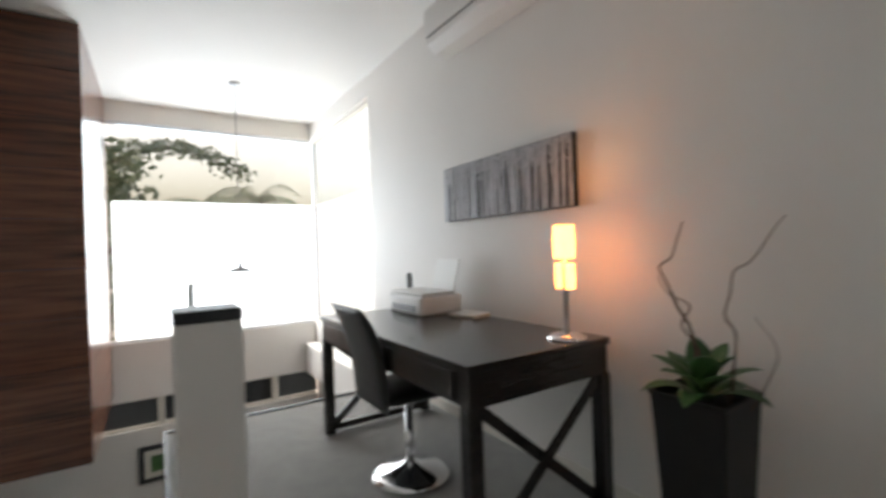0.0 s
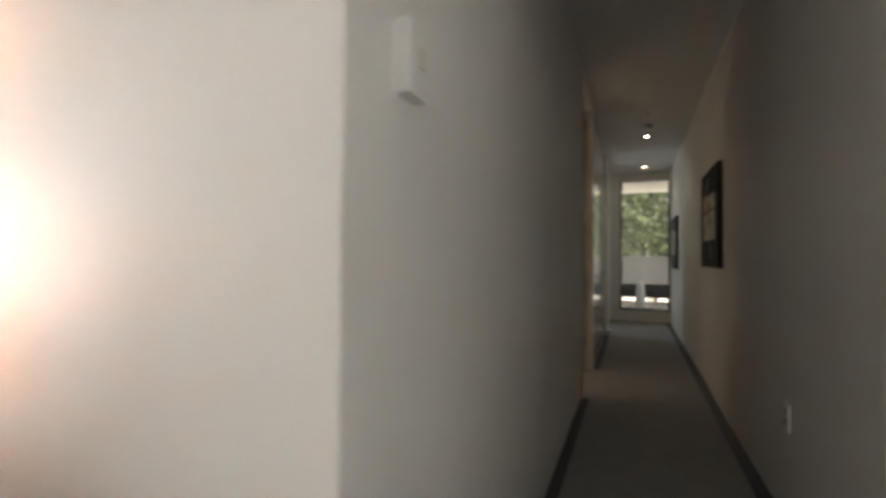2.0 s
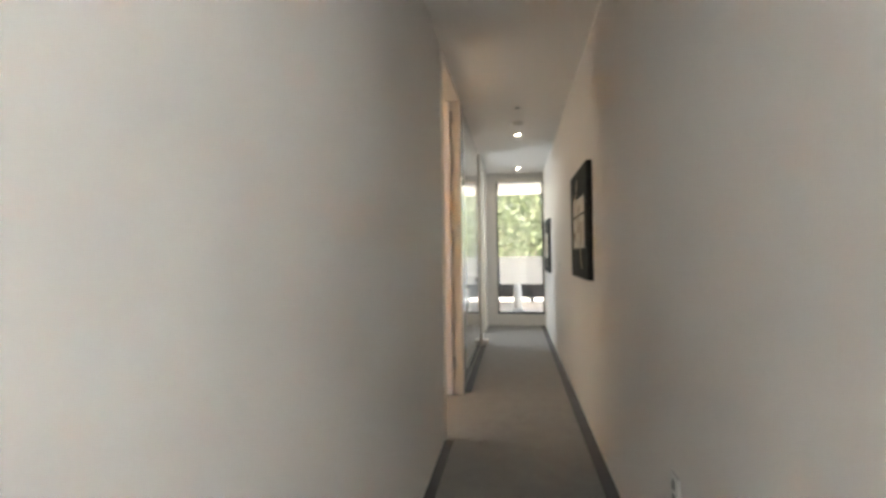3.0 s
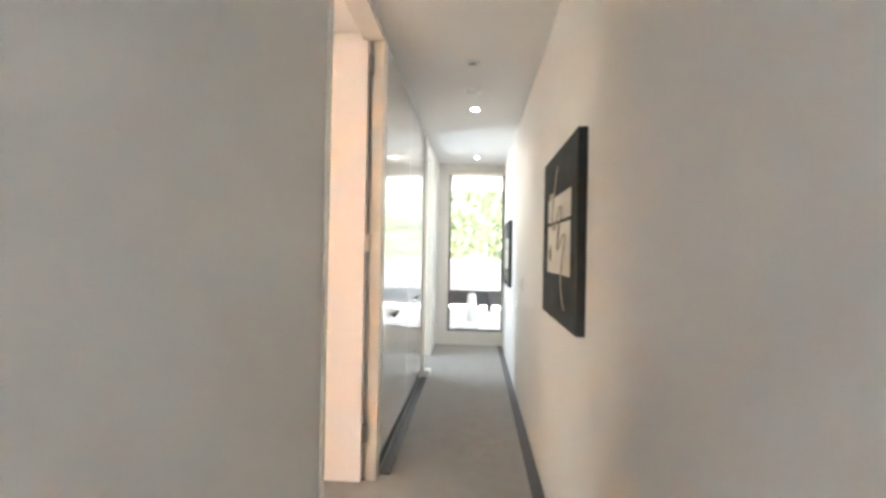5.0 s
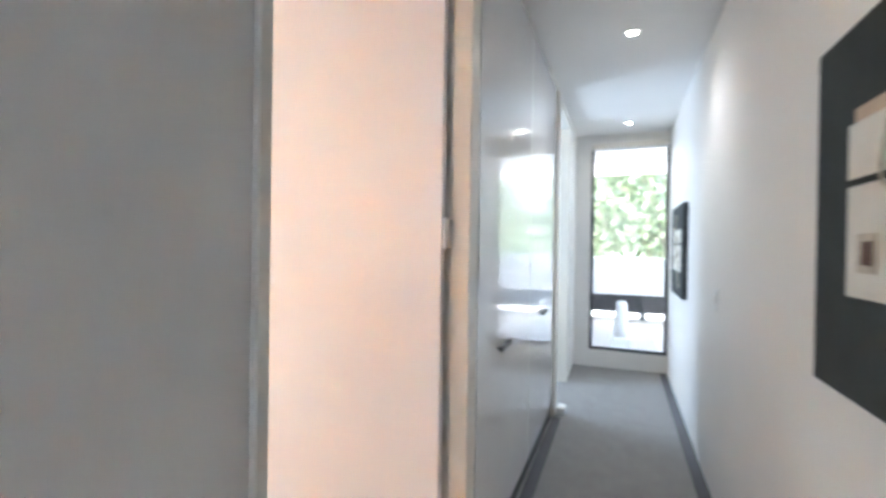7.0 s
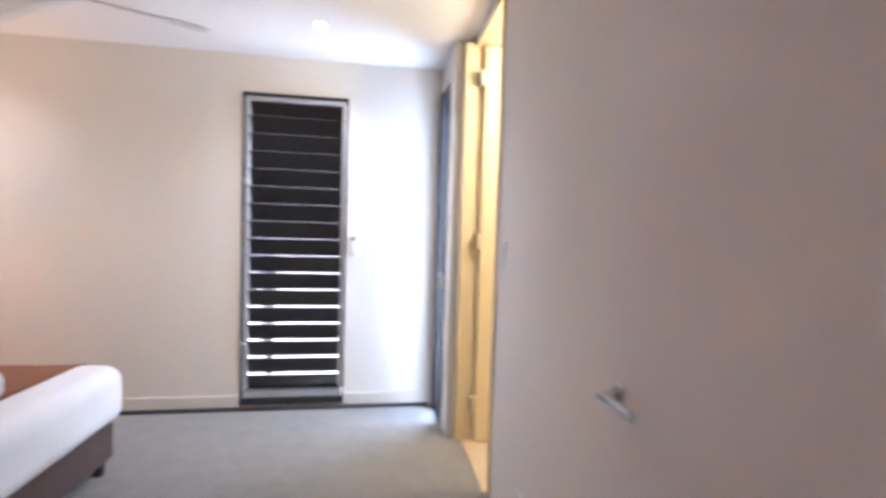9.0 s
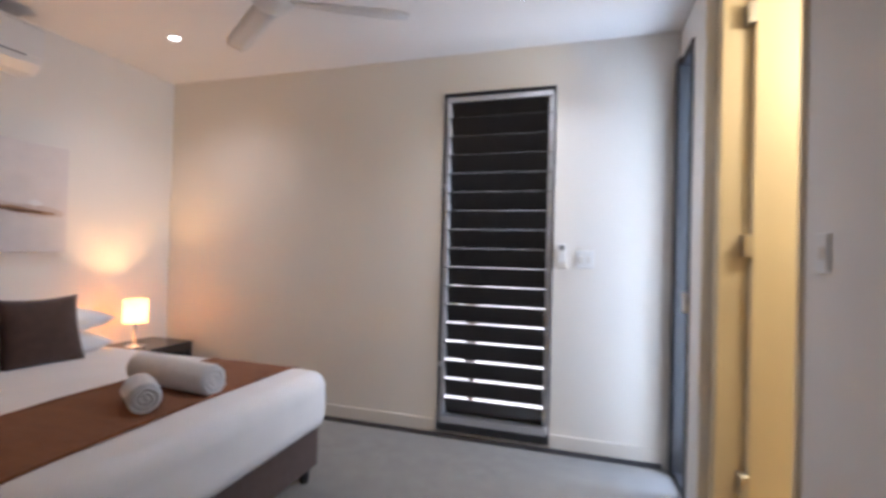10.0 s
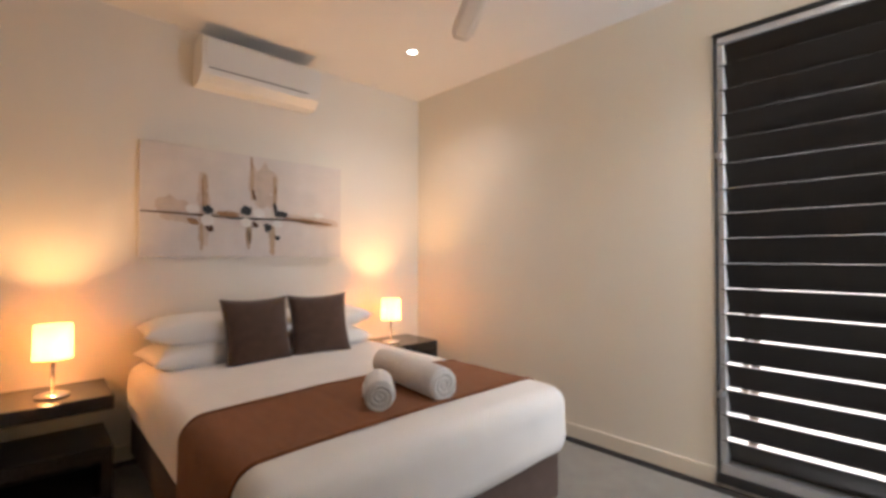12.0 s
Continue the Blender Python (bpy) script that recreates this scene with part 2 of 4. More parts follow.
def structure(name, bm, material, label, category="wall"):
    ob = tagged(new(name, mesh_of(name, bm, material)), label, category, "", "structure")
    ob.matrix_basis = origin
    return ob


def thing(name, label, category, group="", at=None):
    ob = tagged(new(name), label, category, group)
    ob.matrix_basis = origin @ at if at is not None else origin
    ob.empty_display_size = 0.05
    return ob


def solo(name, bm, material, label, category, group="", smooth=False):
    return tagged(new(name, mesh_of(name, bm, material, smooth)), label, category, group)


# ---- large structure ----
H, HS = 2.7, 2.83
structure("floor_study", boxes((-4, -1.0, -0.25, 0, 0.85, 0), (-1.7, 0.85, -0.25, 0, 3.29, 0)), CARPET, "grey-brown loop carpet on the mezzanine floor", "floor")
structure("floor_corridor", boxes((0, -1.0, -0.25, 8.38, 0, 0), (4.25, 0, -0.25, 6.39, 0.2, 0)), CARPET, "grey-brown loop carpet along the corridor", "floor")
structure("floor_bedroom", boxes((0.0, 0, -0.25, 4.24, 3.83, 0)), CARPET, "grey-brown loop carpet in the bedroom", "floor")
structure("floor_side_room", boxes((6.4, 0, -0.25, 8.8, 1.6, 0)), CARPET, "grey-brown carpet in the side room", "floor")
structure("floor_lower", boxes((-4, 0.85, -3.1, 0, 5.6, -2.9)), EDGE, "dark polished floor of the lower storey", "floor")
structure("ceiling_study", boxes((-4.1, -1.1, HS, 0.12, 5.75, HS + 0.15)), CEIL, "plain white painted ceiling of the study", "ceiling")
structure("ceiling_corridor", boxes((0.12, -1.1, H, 8.38, 0.1, H + 0.15), (6.4, 0.1, H, 8.9, 1.7, H + 0.15)), CEIL, "plain white painted corridor ceiling", "ceiling")
structure("ceiling_bedroom", boxes((0.12, 0.1, H, 6.1, 3.83, H + 0.15)), CEIL, "plain white painted bedroom ceiling", "ceiling")
# the wall behind the desk, with the side window beyond it
structure("wall_desk", boxes((0, 0, 0, 0.12, 3.72, HS), (0, 3.72, -2.9, 0.12, 5.6, 0.27), (0, 3.72, 2.63, 0.12, 5.6, HS),
                             (0, -1.0, H, 0.12, 0, HS), (0, 0.85, -2.9, 0.12, 3.72, -0.25)), PAINT, "warm white painted wall behind the desk")
structure("wall_window", boxes((-4, 5.6, -0.35, 0.12, 5.74, 0.27), (-4, 5.6, 2.63, 0.12, 5.74, HS), (-4, 5.6, -2.9, 0.12, 5.74, -0.66)), PAINT, "white painted spandrel wall below the large window")
structure("wall_west", boxes((-4.12, -1.1, -2.9, -4, 5.74, HS)), PAINT, "warm white painted side wall")
structure("wall_lower", boxes((-4, 0.75, -2.9, 0, 0.85, -0.25)), PAINT, "white painted wall of the lower storey")
structure("wall_corridor_right", boxes((-4, -1.12, 0, 8.385, -1.0, HS)), PAINT, "long warm white painted corridor wall")
structure("wall_corridor_left", boxes((0.12, 0, 0, 3.256, 0.1, H), (3.256, 0, 2.67, 4.31, 0.1, H), (7.5, 0, 0, 8.262, 0.1, H), (6.56, 0, 2.62, 7.5, 0.1, H)), PAINT, "warm white painted corridor wall beside the bedroom")
structure("wall_corridor_end", boxes((8.262, -1.0, 0, 8.385, 0.1, 0.198), (8.262, -1.0, 2.59, 8.385, 0.1, H), (8.262, -0.173, 0.198, 8.385, 0.1, 2.59)), PAINT, "white painted end wall around the tall window")
origin = BEDROOM
structure("wall_bed_head", boxes((0.121, -0.26, 0, 0.13, 3.33, H)), CREAM_WALL, "cream painted wall at the head of the bed")
structure("wall_louvre", boxes((0.12, 3.33, 0, 2.6, 3.46, H), (3.375, 3.33, 0, 4.105, 3.46, H), (2.6, 3.33, 2.42, 3.375, 3.46, H), (2.6, 3.33, 0, 3.375, 3.46, 0.05)), CREAM_WALL, "cream painted wall with the louvre window")
structure("wall_bathroom", boxes((4.235, -0.258, 0, 4.34, 2.05, H), (4.235, 2.05, 2.67, 4.34, 2.76, H), (4.11, 2.76, 0, 4.34, 2.98, H), (4.11, 2.98, 2.5, 4.34, 3.46, H)), PAINT, "pale painted wall between bedroom and bathroom")
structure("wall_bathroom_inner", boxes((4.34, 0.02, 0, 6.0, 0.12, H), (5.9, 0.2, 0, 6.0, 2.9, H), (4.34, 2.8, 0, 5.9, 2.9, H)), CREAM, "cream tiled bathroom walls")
structure("floor_bathroom", boxes((4.24, 0.2, -0.25, 5.9, 2.8, 0.004)), TILE, "beige tiled bathroom floor", "floor")
origin = HOUSE
structure("wall_side_room", boxes((6.4, 1.6, 0, 8.9, 1.7, H), (6.38, 0.62, 0, 6.46, 1.6, H), (8.8, 0.1, 0, 8.9, 1.6, H)), PAINT, "white painted side room walls")
# floor strips and skirting
structure("trim_corridor_right", boxes((-0.2, -0.998, 0, 8.255, -0.925, 0.006), bevel=0.002), EDGE, "dark glossy strip along the carpet edge", "trim")
structure("trim_corridor_left", boxes((0.0, -0.06, 0, 3.24, -0.002, 0.006)), EDGE, "dark glossy strip along the carpet edge", "trim")
structure("trim_wardrobe", boxes((4.32, -0.075, 0, 6.45, -0.006, 0.006)), EDGE, "dark strip along the wardrobe front", "trim")
structure("trim_void_edge", boxes((-1.7, 3.29, -0.27, 0, 3.33, 0.012), (-1.72, 1.2, -0.27, -1.7, 3.33, 0.012), bevel=0.003), BLACK, "dark metal edge of the mezzanine floor", "trim")
origin = BEDROOM
structure("baseboard_bedroom", boxes((0.14, 3.318, 0.03, 2.6, 3.33, 0.12), (3.375, 3.318, 0.03, 4.05, 3.33, 0.12), (0.13, -0.25, 0.03, 0.142, 3.318, 0.12), bevel=0.003), TRIM, "low painted skirting board", "baseboard")
# dark strip drawn in place of the shadow line below the skirting
structure("baseboard_shadow", boxes((0.14, 3.31, 0, 4.05, 3.325, 0.028), (0.132, -0.25, 0, 0.15, 3.31, 0.028)), EDGE, "dark strip for the shadow line under the skirting", "baseboard")
origin = HOUSE
structure("wall_ledge", boxes((-0.14, 3.33, -0.36, -0.002, 5.598, 0.012), bevel=0.004), PAINT, "low white ledge under the side window")
structure("baseboard_study", boxes((-0.012, 0.0, 0, 0, 3.29, 0.07)), TRIM, "low painted skirting board behind the desk", "baseboard")

# ---- windows and doors ----


def window(name, label, frame_rows, panes, frame_mat=BLACK):
    w = tagged(new(name), label, "window", "", "structure")
    for r in frame_rows:
        part("window_frame", boxes(r, bevel=0.004, seg=1), frame_mat, w)
    for r, m in panes:
        p = part("pane", boxes(r), m, w)
        p.visible_shadow = False
    return w


window("window_1", "large corner window with frosted lower panes",
       [(-4, 5.63, 0.27, 0.0, 5.69, 0.3), (-4, 5.63, 2.6, 0.0, 5.69, 2.63), (0.03, 5.61, 0.27, 0.09, 5.67, 2.63)],
       [((-2.1, 5.655, 0.3, 0.03, 5.665, 1.78), FROST), ((-2.1, 5.655, 1.782, 0.03, 5.665, 2.6), GLASS)], ALU)
window("window_2", "tall side window beside the corner",
       [(0.03, 3.72, 0.27, 0.09, 5.6, 0.3), (0.03, 3.72, 2.6, 0.09, 5.6, 2.63), (0.03, 3.72, 0.3, 0.09, 3.75, 2.6)],
       [((0.055, 3.75, 0.3, 0.065, 5.6, 1.78), FROST), ((0.055, 3.75, 1.782, 0.065, 5.6, 2.6), GLASS)], TRIM)
window("window_3", "dark low band window over the lower storey",
       [(-4, 5.63, -0.66, 0.0, 5.69, -0.63), (-1.75, 5.62, -0.63, -1.68, 5.7, -0.35), (-0.56, 5.62, -0.63, -0.48, 5.7, -0.35)],
       [((-4, 5.655, -0.63, 0.0, 5.665, -0.35), GLASS_DARK)], TRIM)
window("window_4", "tall black-framed window closing the corridor",
       [(8.27, -0.998, 0.2, 8.33, -0.968, 2.588), (8.27, -0.205, 0.2, 8.33, -0.175, 2.588), (8.27, -0.968, 0.2, 8.33, -0.205, 0.23),
        (8.27, -0.968, 2.558, 8.33, -0.205, 2.588)], [((8.295, -0.968, 0.23, 8.305, -0.205, 2.558), GLASS)])
blind = thing("roller_blind", "rolled-up pale blind in its slim cassette above the window", "blind")
part("cassette", boxes((8.225, -0.995, 2.545, 8.275, -0.18, 2.605), bevel=0.012), TRIM, blind)
part("bottom_rail", boxes((8.238, -0.98, 2.518, 8.262, -0.195, 2.543), bevel=0.004), ALU, blind)

# louvre window with tilted blades
origin = BEDROOM
louvre = tagged(new("window_5"), "tall louvre window with dark tilted blades, nearly closed", "window", "", "structure")
louvre.matrix_basis = origin
LX0, LX1, LZ0, LZ1 = 2.602, 3.373, 0.052, 2.418
for r in ((LX0, 3.318, LZ0, LX0 + 0.009, 3.44, LZ1), (LX1 - 0.009, 3.318, LZ0, LX1, 3.44, LZ1), (LX0, 3.302, LZ1 - 0.022, LX1, 3.44, LZ1), (LX0, 3.302, LZ0, LX1, 3.44, LZ0 + 0.05)):
    part("window_frame", boxes(r, bevel=0.003, seg=1), BLACK, louvre, "dark aluminium frame")
part("window_sill", boxes((LX0 + 0.02, 3.315, LZ0 + 0.05, LX1 - 0.02, 3.4, LZ0 + 0.1), bevel=0.004), ALU, louvre, "silver bottom rail")
part("head_rail", boxes((LX0 + 0.02, 3.315, LZ1 - 0.055, LX1 - 0.02, 3.4, LZ1 - 0.022), bevel=0.003), ALU, louvre, "silver head rail")
for x in (LX0 + 0.012, LX1 - 0.044):
    part("gallery", boxes((x, 3.335, LZ0 + 0.1, x + 0.032, 3.375, LZ1 - 0.055), bevel=0.002, seg=1), ALU, louvre, "silver blade gallery")
PITCH, TILT, BLADE_H = 0.132, radians(25), 0.143


def blade_mesh():
    bm = boxes((LX0 + 0.024, -0.003, -BLADE_H / 2, LX1 - 0.024, 0.003, BLADE_H / 2))
    for f in bm.faces:
        f.material_index = 1 if abs(f.normal.z) > 0.9 else 0
    bmesh.ops.transform(bm, matrix=Matrix.Rotation(TILT, 4, 'X'), verts=bm.verts)
    return mesh_of("blade", bm, [BLADE, BLADE_EDGE])


def clip_mesh():
    bm = boxes((0, -0.006, -0.055, 0.034, 0.006, 0.055), bevel=0.002, seg=1)
    bmesh.ops.transform(bm, matrix=Matrix.Rotation(TILT, 4, 'X'), verts=bm.verts)
    return mesh_of("blade_clip", bm, ALU)


blade_me, clip_me = blade_mesh(), clip_mesh()
for i in range(17):
    z = LZ0 + 0.157 + i * PITCH
    b = new("blade", blade_me)
    b.parent, b.location = louvre, (0, 3.365, z)
    for x in (LX0 + 0.011, LX1 - 0.045):
        c = new("blade_clip", clip_me)
        c.parent, c.location = louvre, (x, 3.358, z)
for z in (0.5, 1.75):
    part("lever", boxes((LX0 + 0.012, 3.29, z, LX0 + 0.035, 3.335, z + 0.03), bevel=0.004), ALU, louvre, "small silver louvre lever")

origin = HOUSE
# the bedroom door: frame and open leaf
frame_1 = tagged(new("door_1"), "pale painted door frame with a full-height open leaf", "door", "", "structure")
for r in ((3.256, -0.012, 0, 3.284, 0.102, 2.67), (4.236, -0.012, 0, 4.312, 0.06, 2.67), (4.262, 0.06, 0, 4.312, 0.112, 2.67), (3.284, -0.012, 2.645, 4.236, 0.112, 2.67)):
    part("jamb", boxes(r, bevel=0.003, seg=1), TRIM, frame_1)
leaf = part("door_leaf", boxes((4.187, 0.075, 0.012, 4.225, 1.19, 2.635), bevel=0.003, seg=1), DOORP, frame_1, "pale flush door leaf standing wide open")
for z in (0.29, 1.43, 2.5):
    part("hinge", boxes((4.203, 0.052, z - 0.05, 4.2365, 0.078, z + 0.05), bevel=0.002, seg=1), STEEL, frame_1, "satin steel butt hinge")
    part("hinge_pin", lathe([(0.0, -0.056), (0.006, -0.054), (0.006, 0.054), (0.0, 0.056)], 12, pose(4.196, 0.066, z)), STEEL, frame_1)


def lever_handle(parent, side):
    x = 4.187 if side < 0 else 4.225
    part("handle_rose", boxes((x, 1.09, 1.007, x + side * 0.008, 1.145, 1.062), bevel=0.002, seg=1), CHROME, parent, "square chrome rose")
    bm = tube([(x, 1.117, 1.034), (x + side * 0.05, 1.117, 1.034)], 0.01, 12)
    part("handle_neck", bm, CHROME, parent)
    part("handle_lever", boxes((x + side * 0.042, 0.985, 1.023, x + side * 0.056, 1.129, 1.045), bevel=0.004), CHROME, parent, "flat chrome lever")


lever_handle(leaf, -1)

origin = BEDROOM
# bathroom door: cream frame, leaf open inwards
frame_2 = tagged(new("door_2"), "door frame in cream tinted by the warm bathroom light", "door", "", "structure")
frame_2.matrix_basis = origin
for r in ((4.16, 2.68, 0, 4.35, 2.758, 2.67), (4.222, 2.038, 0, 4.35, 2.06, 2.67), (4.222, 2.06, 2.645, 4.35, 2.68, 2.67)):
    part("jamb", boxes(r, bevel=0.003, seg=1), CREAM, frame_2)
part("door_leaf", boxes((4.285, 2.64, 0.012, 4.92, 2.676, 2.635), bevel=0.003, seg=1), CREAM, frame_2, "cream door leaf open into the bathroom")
for z in (0.27, 1.36, 2.43):
    part("hinge", boxes((4.25, 2.625, z - 0.05, 4.287, 2.682, z + 0.05), bevel=0.002, seg=1), STEEL, frame_2, "satin steel butt hinge")
part("threshold", boxes((4.2, 2.06, 0, 4.35, 2.68, 0.012), bevel=0.003), TILE, frame_2, "warm beige stone threshold")

# sliding glass door at the end of the bedroom wall
slider = tagged(new("door_3"), "dark-framed sliding glass door to the outside", "door", "", "structure")
slider.matrix_basis = origin
for r in ((4.1, 2.982, 0, 4.16, 3.015, 2.5), (4.085, 3.23, 0, 4.2, 3.325, 2.5), (4.1, 3.015, 2.44, 4.2, 3.23, 2.5), (4.1, 3.015, 0, 4.2, 3.23, 0.03)):
    part("door_frame", boxes(r, bevel=0.003, seg=1), BLACK, slider)
part("pane", boxes((4.14, 3.015, 0.03, 4.148, 3.23, 2.44)), GLASS, slider).visible_shadow = False
part("latch", boxes((4.075, 2.986, 1.0, 4.1, 3.01, 1.11), bevel=0.004), WHITE_PLASTIC, slider, "small white latch")

origin = HOUSE
# far cream door on the corridor's left
frame_4 = tagged(new("door_4"), "cream doorway with its door ajar near the corridor window", "door", "", "structure")
for r in ((6.462, -0.025, 0, 6.56, 0.1, 2.66), (7.47, -0.012, 0, 7.512, 0.112, 2.64), (6.56, -0.012, 2.6, 7.47, 0.112, 2.64)):
    part("jamb", boxes(r, bevel=0.003, seg=1), TRIM, frame_4)
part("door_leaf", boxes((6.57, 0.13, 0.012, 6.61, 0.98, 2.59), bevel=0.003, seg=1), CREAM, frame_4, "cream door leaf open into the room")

# ---- corridor ----
wardrobe = thing("wardrobe", "built-in wardrobe with glossy white lacquer doors and black pulls", "wardrobe")
part("carcass", boxes((4.35, 0.03, 0.1, 6.44, 0.36, 2.68)), TRIM, wardrobe)
part("plinth", boxes((4.364, 0.014, -0.01, 6.45, 0.35, 0.1)), BLACK, wardrobe, "recessed dark plinth")
part("end_panel", boxes((4.318, -0.002, 0.0, 4.362, 0.03, 2.69), bevel=0.002, seg=1), TRIM, wardrobe)
for x0, x1, hx in ((4.365, 5.408, 4.75), (5.412, 6.455, 5.91)):
    d = part("door", boxes((x0, -0.004, 0.105, x1, 0.026, 2.675), bevel=0.002, seg=1), GLOSS, wardrobe, "glossy white door")
    part("handle", boxes((hx - 0.09, -0.03, 0.925, hx + 0.09, -0.018, 0.945), (hx - 0.08, -0.019, 0.93, hx - 0.065, -0.004, 0.94), (hx + 0.065, -0.019, 0.93, hx + 0.08, -0.004, 0.94)), BLACK, d, "short black bar pull")
stop = thing("door_stop", "white door wedge lying on the carpet", "door stop")
part("wedge", boxes((6.5, -0.1, 0.0, 6.62, -0.03, 0.07), bevel=0.01), WHITE_PLASTIC, stop)


def wave_curve(pts, n=60):
    """A smooth run through control points."""
    out = []
    p = [Vector(q) for q in pts]
    p = [p[0] * 2 - p[1]] + p + [p[-1] * 2 - p[-2]]
    for i in range(1, len(p) - 2):
        for k in range(n // (len(p) - 3) + 1):
            t = k / (n // (len(p) - 3) + 1)
            a, b, c, d = p[i - 1], p[i], p[i + 1], p[i + 2]
            out.append(0.5 * (2 * b + (c - a) * t + (2 * a - 5 * b + 4 * c - d) * t * t + (3 * b - a - 3 * c + d) * t ** 3))
    return out


def corridor_canvas(x0, x1, z0, z1):
    """Charcoal canvas with an ivory field and a cord that winds down it, on the wall at y = -1."""
    c = thing("wall_canvas", "charcoal canvas with an ivory panel and a winding cord", "painting", "corridor canvases")
    w, h, yf = x1 - x0, z1 - z0, -0.962
    bm = boxes((x0, -1.0, z0, x1, yf, z1), bevel=0.003, seg=1)
    bm.normal_update()
    for f in bm.faces:
        f.material_index = 0 if f.normal.y > 0.9 else 1
    part("canvas", bm, [SLATE, CANVAS_EDGE], c)

    def at(u, v):
        return x0 + u * w, z0 + v * h
    for u0, u1, v0, v1 in ((0.13, 0.79, 0.275, 0.565), (0.13, 0.79, 0.585, 0.73)):
        xa, za = at(u0, v0)
        xb, zb = at(u1, v1)
        part("ivory_field", boxes((xa, yf, za, xb, yf + 0.003, zb), bevel=0.001, seg=1), IVORY, c, "ivory painted field")
    xa, za = at(0.6, 0.73)
    part("smudge", boxes((xa, yf, za, xa + 0.16 * w, yf + 0.002, za + 0.03)), OCHRE_PALE, c)
    xa, za = at(0.64, 0.34)
    part("stamp", boxes((xa, yf + 0.003, za, xa + 0.09 * w, yf + 0.005, za + 0.1 * h)), ROPE, c, "small brown printed square")
    xa, za = at(0.655, 0.36)
    part("stamp_print", boxes((xa, yf + 0.005, za, xa + 0.05 * w, yf + 0.006, za + 0.06 * h)), UMBER, c)
    line = [(0.47, 0.9), (0.58, 0.72), (0.62, 0.58), (0.55, 0.535), (0.46, 0.6), (0.38, 0.66), (0.34, 0.63), (0.40, 0.53), (0.46, 0.43), (0.42, 0.42),
            (0.32, 0.48), (0.24, 0.495), (0.24, 0.44), (0.30, 0.33), (0.33, 0.24), (0.28, 0.14), (0.22, 0.09)]
    part("cord", tube([(*at(u, v)[:1], yf + 0.007, at(u, v)[1]) for u, v in [(q.x, q.y) for q in wave_curve([(u, v, 0) for u, v in line], 110)]], 0.0036, 6), ROPE, c, "jute cord fixed in curves")
    return c


corridor_canvas(3.324, 4.15, 1.068, 1.875)
corridor_canvas(6.746, 7.576, 0.985, 1.765)


def plate(name, label, cat, rows, extra=()):
    p = thing(name, label, cat)
    for r in rows:
        part("plate", boxes(r, bevel=0.003), WHITE_PLASTIC, p)
    for n, r, m in extra:
        part(n, boxes(r, bevel=0.002, seg=1), m, p)
    return p


plate("intercom_panel", "white wall control box near the corridor corner", "control panel", [(0.145, -0.032, 1.42, 0.225, 0.0, 1.55)],
      [("button", (0.17, -0.036, 1.47, 0.2, -0.031, 1.51), TRIM)])
plate("power_outlet", "small white power outlet low on the corridor wall", "outlet", [(1.8, -1.0, 0.4, 1.875, -0.99, 0.515)],
      [("socket", (1.825, -0.991, 0.42, 1.85, -0.987, 0.45), GREY_PLASTIC), ("socket", (1.825, -0.991, 0.465, 1.85, -0.987, 0.495), GREY_PLASTIC)])
plate("light_switch", "white light switch on the corridor wall", "switch", [(5.55, -1.0, 1.05, 5.62, -0.99, 1.17)], [("rocker", (5.575, -0.991, 1.09, 5.595, -0.986, 1.13), TRIM)])
origin = BEDROOM
plate("light_switch", "white light switch by the bathroom door", "switch", [(4.226, 1.88, 1.26, 4.235, 1.95, 1.38)], [("rocker", (4.222, 1.905, 1.3, 4.227, 1.925, 1.34), TRIM)])
plate("light_switch", "white light switch beside the louvre window", "switch", [(3.52, 3.32, 1.215, 3.63, 3.33, 1.33)],
      [("rocker", (3.54, 3.315, 1.25, 3.56, 3.321, 1.295), TRIM), ("rocker", (3.59, 3.315, 1.25, 3.61, 3.321, 1.295), TRIM)])
plate("power_outlet", "white double power outlet low on the bathroom wall", "outlet", [(4.226, 1.28, 0.23, 4.235, 1.4, 0.3)], [("socket", (4.223, 1.31, 0.255, 4.227, 1.33, 0.28), TRIM)])
plate("power_outlet", "white power outlet low on the bathroom wall", "outlet", [(4.226, 1.52, 0.23, 4.235, 1.6, 0.3)], [("socket", (4.223, 1.55, 0.255, 4.227, 1.57, 0.28), TRIM)])
remote = thing("remote_holder", "cream remote control in its wall holder", "remote control")
part("holder", boxes((3.4, 3.3, 1.21, 3.46, 3.33, 1.31), bevel=0.006), TRIM, remote)
part("remote", boxes((3.405, 3.298, 1.25, 3.455, 3.32, 1.37), bevel=0.006), WHITE_PLASTIC, remote)
part("screen", boxes((3.414, 3.295, 1.33, 3.447, 3.299, 1.362)), GREY_PLASTIC, remote, "dark display")

origin = HOUSE


def downlight(x, y, z, lit=True):
    d = thing("downlight", "lit round recessed downlight in the ceiling" if lit else "unlit round recessed downlight in the ceiling", "downlight", "ceiling downlights", pose(x, y, z))
    part("rim", lathe([(0.03, -0.006), (0.046, -0.004), (0.048, 0.0), (0.03, 0.0)], 32, cap=False), WHITE_PLASTIC, d, smooth=True)
    part("lens", lathe([(0.0, -0.003), (0.03, -0.003), (0.03, -0.001), (0.0, -0.001)], 32), GLOW if lit else GREY_PLASTIC, d)


